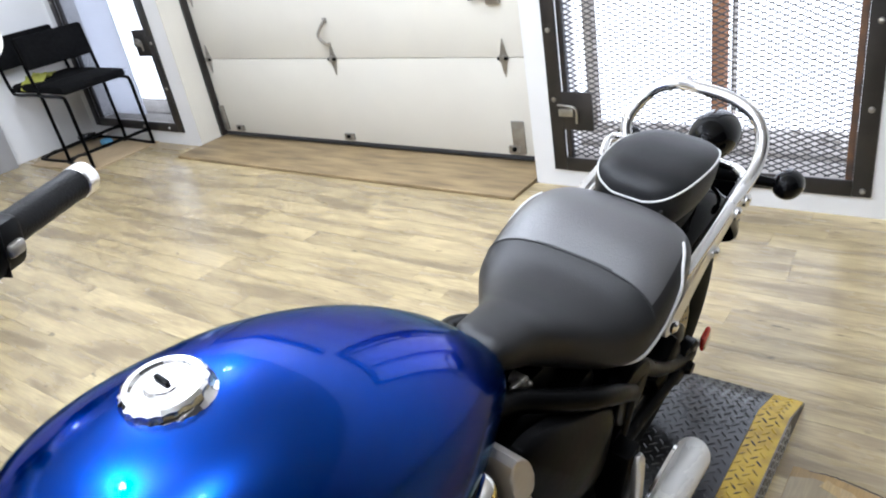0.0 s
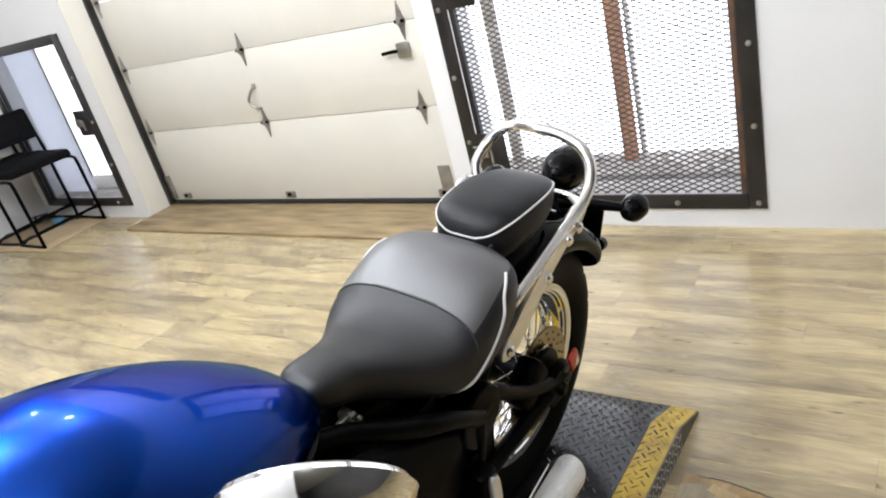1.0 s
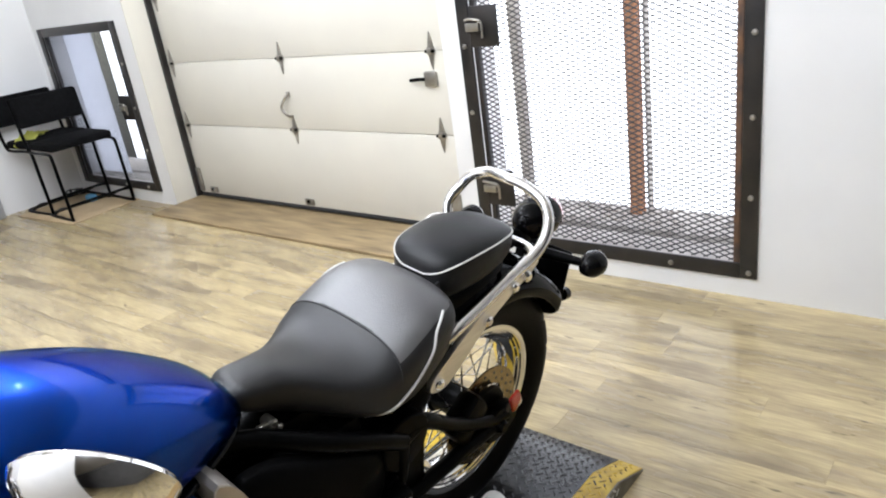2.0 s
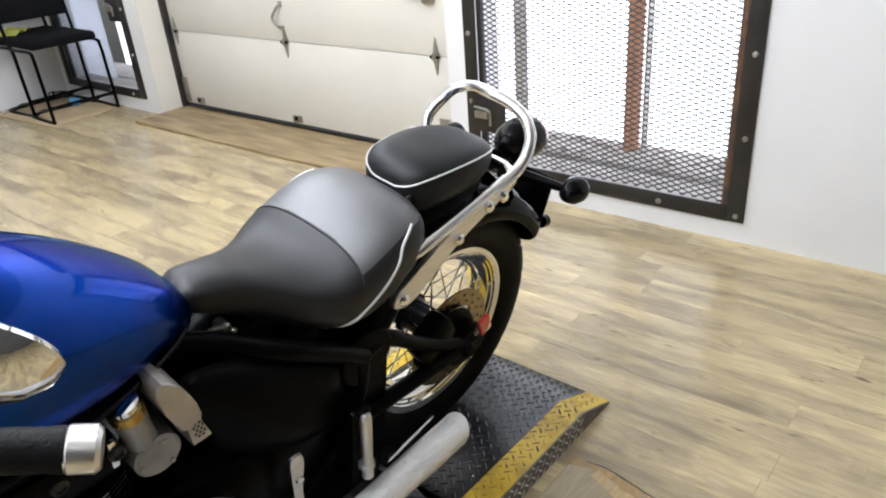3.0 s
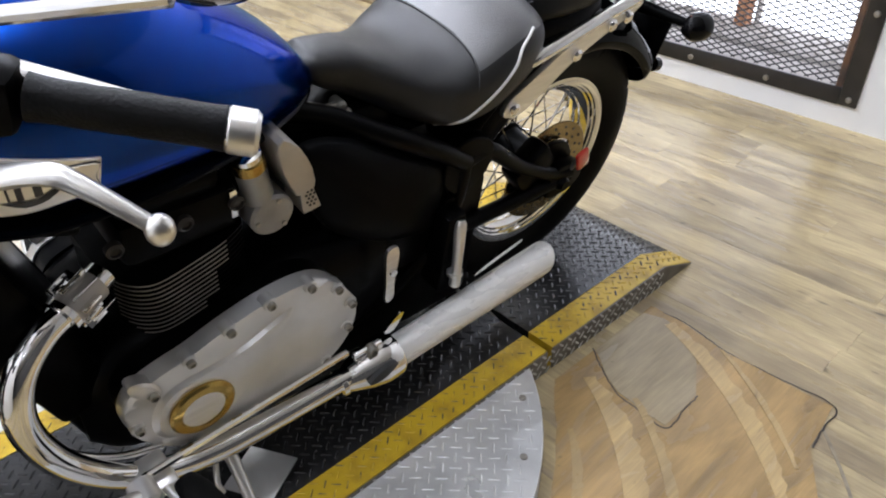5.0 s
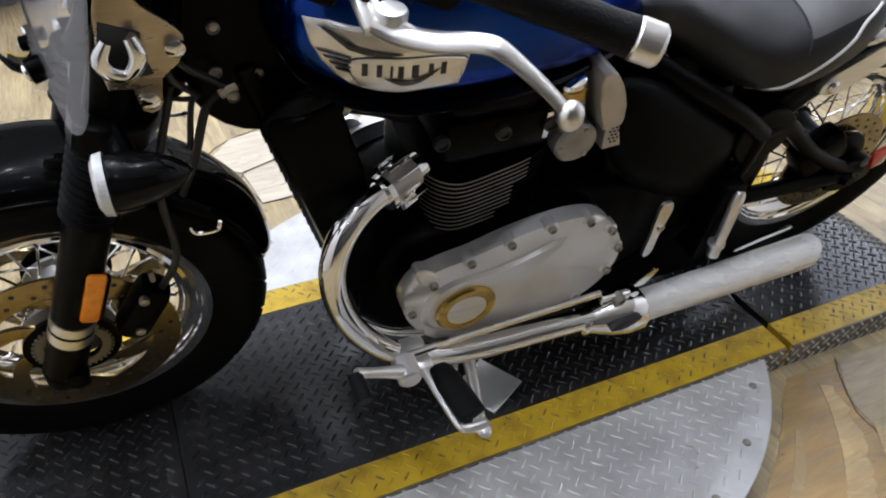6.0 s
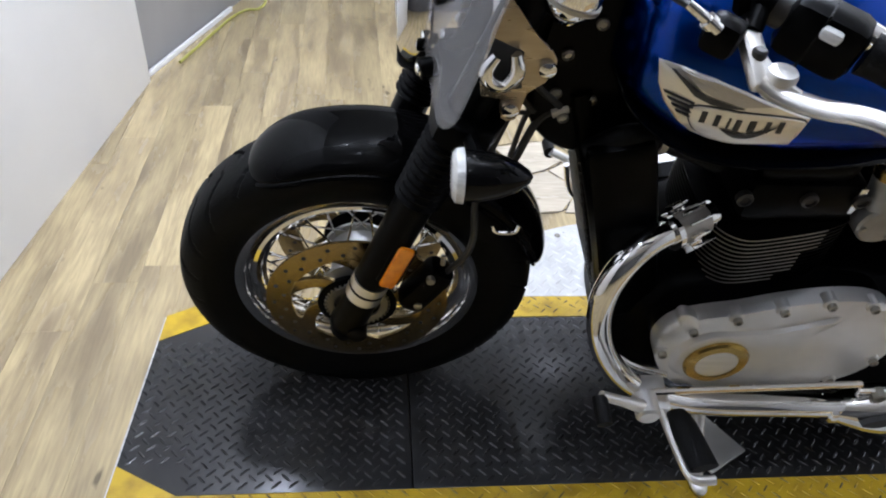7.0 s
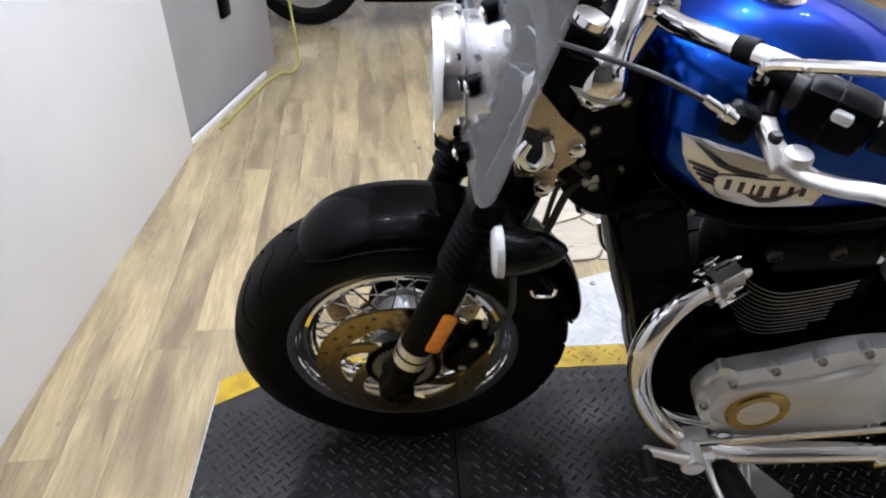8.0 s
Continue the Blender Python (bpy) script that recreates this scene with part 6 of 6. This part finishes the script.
# ---- chairs by the window ----
def chair(m, cloth_on):
    c = thing("counter_chair", "black fabric tall chair on a black steel sled frame", "chair", m, group="chairs by the window")
    W, D, SH = 0.232, 0.175, 0.525
    part("seat", box((0, 0, SH), (2 * W, 2 * D, 0.060), 0.026), FABRIC, c)
    part("backrest", box((0, 0, 0), (2 * W, 0.045, 0.215), 0.018, pose(0, D + 0.032, SH + 0.235, -6)), FABRIC, c)
    for s in (-1, 1):
        # cantilever: one bent bar from the backrest under the seat, down the front and back along the floor
        part("side_frame", tube([(s * W, D + 0.055, SH + 0.33), (s * W, D + 0.025, SH + 0.12), (s * W, D - 0.005, SH - 0.01), (s * W, D - 0.07, SH - 0.038), (s * W, -D + 0.04, SH - 0.038), (s * W, -D - 0.005, SH - 0.07), (s * W, -D - 0.012, 0.30), (s * W, -D - 0.02, 0.045), (s * W, -D + 0.012, 0.013), (s * W, D - 0.03, 0.013), (s * (W - 0.04), D + 0.03, 0.013)], 0.0115, 10), SATIN_BLACK, c, "black steel side frame")
        part("foot_rail", tube([(s * W, -D - 0.018, 0.105), (s * W * 0.96, -0.02, 0.075), (s * W * 0.90, D - 0.02, 0.013)], 0.0105, 8, 3), SATIN_BLACK, c)
    part("crossbar", tube([(-W, -D - 0.018, 0.115), (W, -D - 0.018, 0.115)], 0.0105, 8, 1), SATIN_BLACK, c)
    part("crossbar", tube([(-W + 0.04, D + 0.03, 0.013), (W - 0.04, D + 0.03, 0.013)], 0.0115, 8, 1), SATIN_BLACK, c)
    return c


CHAIR_A = pose(-4.400, 2.622, 0, 0, 0, 90)
CHAIR_B = pose(-4.765, 2.615, 0, 0, 0, 95)
chair(CHAIR_A, True)
copy_thing(bpy.data.objects["counter_chair"], CHAIR_B)
rag = bmesh.new()
bmesh.ops.create_grid(rag, x_segments=22, y_segments=16, size=0.5)
for v in rag.verts:
    x, y = v.co.x, v.co.y
    v.co = Vector((x * 0.20, y * 0.16, 0.012 - 0.22 * max(0, -x - 0.22) ** 1.0 + 0.030 * abs(noise.noise(Vector((x * 5, y * 5, 1)))) + 0.02 * math.sin(7 * x + 3 * y) ** 2))
bmesh.ops.solidify(rag, geom=rag.faces[:], thickness=0.004)
whole("cleaning_cloth", rag, CLOTH_Y, "crumpled yellow-green cleaning cloth on a chair seat", "cloth", CHAIR_B @ pose(-0.115, 0.0, 0.552, 0, 0, 25))
whole("blue_cloth", box((-4.60, 2.72, 0.035), (0.10, 0.07, 0.055), 0.022), mat("blue_fabric", (0.10, 0.28, 0.42), 0.8, other=(0.07, 0.2, 0.32), scale=20, bump=0.5), "small folded blue cloth under the chairs", "cloth")
whole("cardboard_sheet", box((0, 0, 0.0045), (0.75, 0.62, 0.005), 0.001), CARD, "flat cardboard sheet under the chairs", "cardboard", pose(-4.55, 2.62, 0, 0, 0, 6))
whole("cable_bundle", join(*[tube([(-4.86 + random.uniform(-0.04, 0.05), 2.72 + random.uniform(-0.05, 0.05), 0.03 + random.uniform(0, 0.06)) for _ in range(6)], 0.006, 6) for _ in range(4)]), CABLE, "small tangle of dark cable by the wall", "cable")
whole("leaning_board", box((-4.985, 1.95, 0.20), (0.02, 0.55, 0.40), 0.004), GREY_PANEL, "dark-edged board leaning at the wall foot", "board")

# ---- the other motorcycle ----
other = thing("parked_motorcycle", "black motorcycle parked across the room", "motorcycle", pose(-3.25, -0.46, 0, 0, 0, 4))
part("tyre", lathe([(-0.03, 0.20), (-0.065, 0.24), (-0.062, 0.28), (-0.03, 0.315), (0, 0.32), (0.03, 0.315), (0.062, 0.28), (0.065, 0.24), (0.03, 0.20)], 56, (0, 0, 0.32), loop=True), TYRE, other)
part("rim", lathe([(-0.04, 0.20), (-0.045, 0.215), (-0.03, 0.20), (-0.02, 0.05), (0.02, 0.05), (0.03, 0.20), (0.045, 0.215), (0.04, 0.20)], 40, (0, 0, 0.32)), ZINC, other)
part("tyre", lathe([(-0.03, 0.20), (-0.065, 0.24), (-0.062, 0.28), (-0.03, 0.315), (0, 0.32), (0.03, 0.315), (0.062, 0.28), (0.065, 0.24), (0.03, 0.20)], 56, (0, 1.5, 0.32), loop=True), TYRE, other)
part("rim", lathe([(-0.04, 0.20), (-0.045, 0.215), (-0.03, 0.20), (-0.02, 0.05), (0.02, 0.05), (0.03, 0.20), (0.045, 0.215), (0.04, 0.20)], 40, (0, 1.5, 0.32)), ZINC, other)
part("engine", box((0, 0.72, 0.36), (0.34, 0.72, 0.36), 0.06), SATIN_BLACK, other)
part("exhaust", tube([(0.18, 0.30, 0.20), (0.20, 0.7, 0.19), (0.20, 1.25, 0.22)], 0.04, 14), SATIN_BLACK, other)
part("body", loft([(0.15, 0.10, 0.80, 0.55), (0.45, 0.16, 0.95, 0.55), (0.8, 0.15, 0.86, 0.55), (1.2, 0.13, 0.78, 0.55), (1.6, 0.09, 0.75, 0.60)], mid=0.5), GLOSS_BLACK, other)
for s in (-1, 1):
    part("fork_leg", tube([(s * 0.1, 0.0, 0.32), (s * 0.1, 0.25, 0.95)], 0.026, 12, 1), SATIN_BLACK, other)
    part("footboard", box((s * 0.22, 0.62, 0.22), (0.12, 0.30, 0.03), 0.01), SATIN_BLACK, other)
part("handlebar", tube([(-0.36, 0.42, 1.02), (-0.1, 0.26, 1.02), (0.1, 0.26, 1.02), (0.36, 0.42, 1.02)], 0.014, 10), SATIN_BLACK, other)

# ---- floor, laid last ----
FLOOR = pose(0, 0, 0, 0, 0, 1.8)
floor = whole("floor", box((-0.4, -1.6, -0.03), (10.0, 9.8, 0.05)), SUBFLOOR, "worn wood-effect plank floor, tan and grey-brown", "floor", kind="structure")
PL, PW = 0.92, 0.108
pm = tidy(box((0, 0, -0.003), (PL - 0.0005, PW - 0.0004, 0.006)), "plank", PLANK)
far = []
row = 0
y = -6.3
while y < 3.25:
    x = -5.1 - random.uniform(0, PL)
    while x < 4.4:
        c = FLOOR @ Vector((x + PL / 2, y, 0))
        near = -3.7 < c.x < 1.5 and -1.1 < c.y < 3.2
        if near:
            ob = new("plank", pm)
            ob.parent = floor
            ob.matrix_world = FLOOR @ pose(x + PL / 2, y, 0, 0, 0, 180 * random.randint(0, 1))
        else:
            # cut to length at the walls
            x0, x1 = max(x, -5.12), min(x + PL, 4.36)
            if x1 - x0 > 0.03 and c.y < 3.32:
                far.append(moved(box((0, 0, -0.003), (x1 - x0 - 0.0012, PW - 0.0010, 0.006)), FLOOR @ pose((x0 + x1) / 2, y, 0)))
        x += PL
    y += PW
    row += 1
tagged(part("planks_beyond", join(*far), PLANK_FAR, floor, "planks farther off"), kind="stuff")
# stone-effect slabs round the turntable, some joints open
def slab(pts, low, top, material, seed):
    rnd = random.Random(seed)
    fine = []
    for i, p in enumerate(pts):
        q = pts[(i + 1) % len(pts)]
        fine += [p, ((p[0] + q[0]) / 2 + rnd.uniform(-0.003, 0.003), (p[1] + q[1]) / 2 + rnd.uniform(-0.003, 0.003))]
    return part("flagstone", plate(fine, low, top, plane="xy"), material, floor)


def crack(pts, z, r=0.0017):
    rnd = random.Random(len(pts))
    path = [Vector((p.x + rnd.uniform(-0.0014, 0.0014), p.y + rnd.uniform(-0.0014, 0.0014), z)) for p in spline([(x, y, z) for x, y in pts], 8)]
    return part("joint", tube(path, r, 6, 1, squash=0.3), CRACK, floor)


slab([(0.31, 1.69), (0.335, 1.693), (0.392, 1.694), (0.526, 1.674), (0.643, 1.68), (0.765, 1.688), (0.782, 1.549), (0.86, 1.42), (0.95, 1.24), (0.95, 0.98), (0.84, 0.86), (0.70, 0.80), (0.585, 0.80), (0.578, 0.86), (0.567, 0.98), (0.52, 1.06), (0.46, 1.145), (0.40, 1.22), (0.325, 1.30), (0.31, 1.32)], 0.0012, 0.0034, FLAG_OCHRE, 1)
slab([(0.312, 1.460), (0.36, 1.428), (0.43, 1.391), (0.485, 1.385), (0.553, 1.385), (0.551, 1.504), (0.50, 1.59), (0.45, 1.655), (0.36, 1.672), (0.312, 1.655)], 0.0015, 0.0042, FLAG, 2)
crack([(0.306, 1.463), (0.36, 1.424), (0.43, 1.387), (0.485, 1.381), (0.557, 1.380), (0.556, 1.45), (0.554, 1.506)], 0.0036)
crack([(0.345, 1.690), (0.392, 1.697), (0.46, 1.688), (0.526, 1.677), (0.643, 1.683), (0.768, 1.691), (0.778, 1.62), (0.785, 1.549)], 0.0030)
for pts in ([(-0.76, 0.44), (-0.93, 0.42), (-1.00, 0.60), (-0.89, 0.67), (-0.772, 0.60)],
            [(-0.765, 0.61), (-0.888, 0.678), (-0.88, 0.84), (-0.768, 0.88), (-0.762, 0.735)],
            [(-1.006, 0.607), (-0.896, 0.678), (-0.887, 0.85), (-1.02, 0.90), (-1.10, 0.72)],
            [(-0.938, 0.413), (-1.008, 0.59), (-1.10, 0.70), (-1.20, 0.62), (-1.15, 0.42), (-1.04, 0.33)]):
    slab(pts, 0.0012, 0.0034, FLAG_PALE, len(pts) + pts[0][0])
    crack(pts + [pts[0]], 0.0022, 0.0022)
# pale streaks worn round the turntable
WC = (-0.095, 0.735)
for r0, r1, a0, a1, wide in ((0.775, 0.835, 55, 27, 0.050), (0.865, 0.93, 50, 22, 0.022), (1.03, 1.10, 63, 36, 0.042), (1.115, 1.15, 57, 40, 0.014), (0.715, 0.735, 44, 24, 0.020)):
    rnd = random.Random(int(r0 * 1000))
    inner, outer = [], []
    for i in range(29):
        k = i / 28
        a, r = radians(a0 + (a1 - a0) * k), r0 + (r1 - r0) * k
        w = wide * (0.35 + 0.65 * math.sin(math.pi * (0.12 + 0.76 * k))) + rnd.uniform(-0.15, 0.15) * wide
        inner.append((WC[0] + r * math.cos(a), WC[1] + r * math.sin(a)))
        outer.append((WC[0] + (r + w) * math.cos(a), WC[1] + (r + w) * math.sin(a)))
    part("worn_streak", plate(inner + outer[::-1], 0.0030, 0.0046, plane="xy"), WORN, floor)
# scuff left by the ramp's corner as the table turns
arc = [radians(30 + 16 * i / 30) for i in range(31)]
part("scuff_mark", plate([(WC[0] + 1.236 * math.cos(a), WC[1] + 1.236 * math.sin(a)) for a in arc] + [(WC[0] + 1.243 * math.cos(a), WC[1] + 1.243 * math.sin(a)) for a in arc[::-1]], 0.0003, 0.0008, plane="xy"), SCUFF, floor)
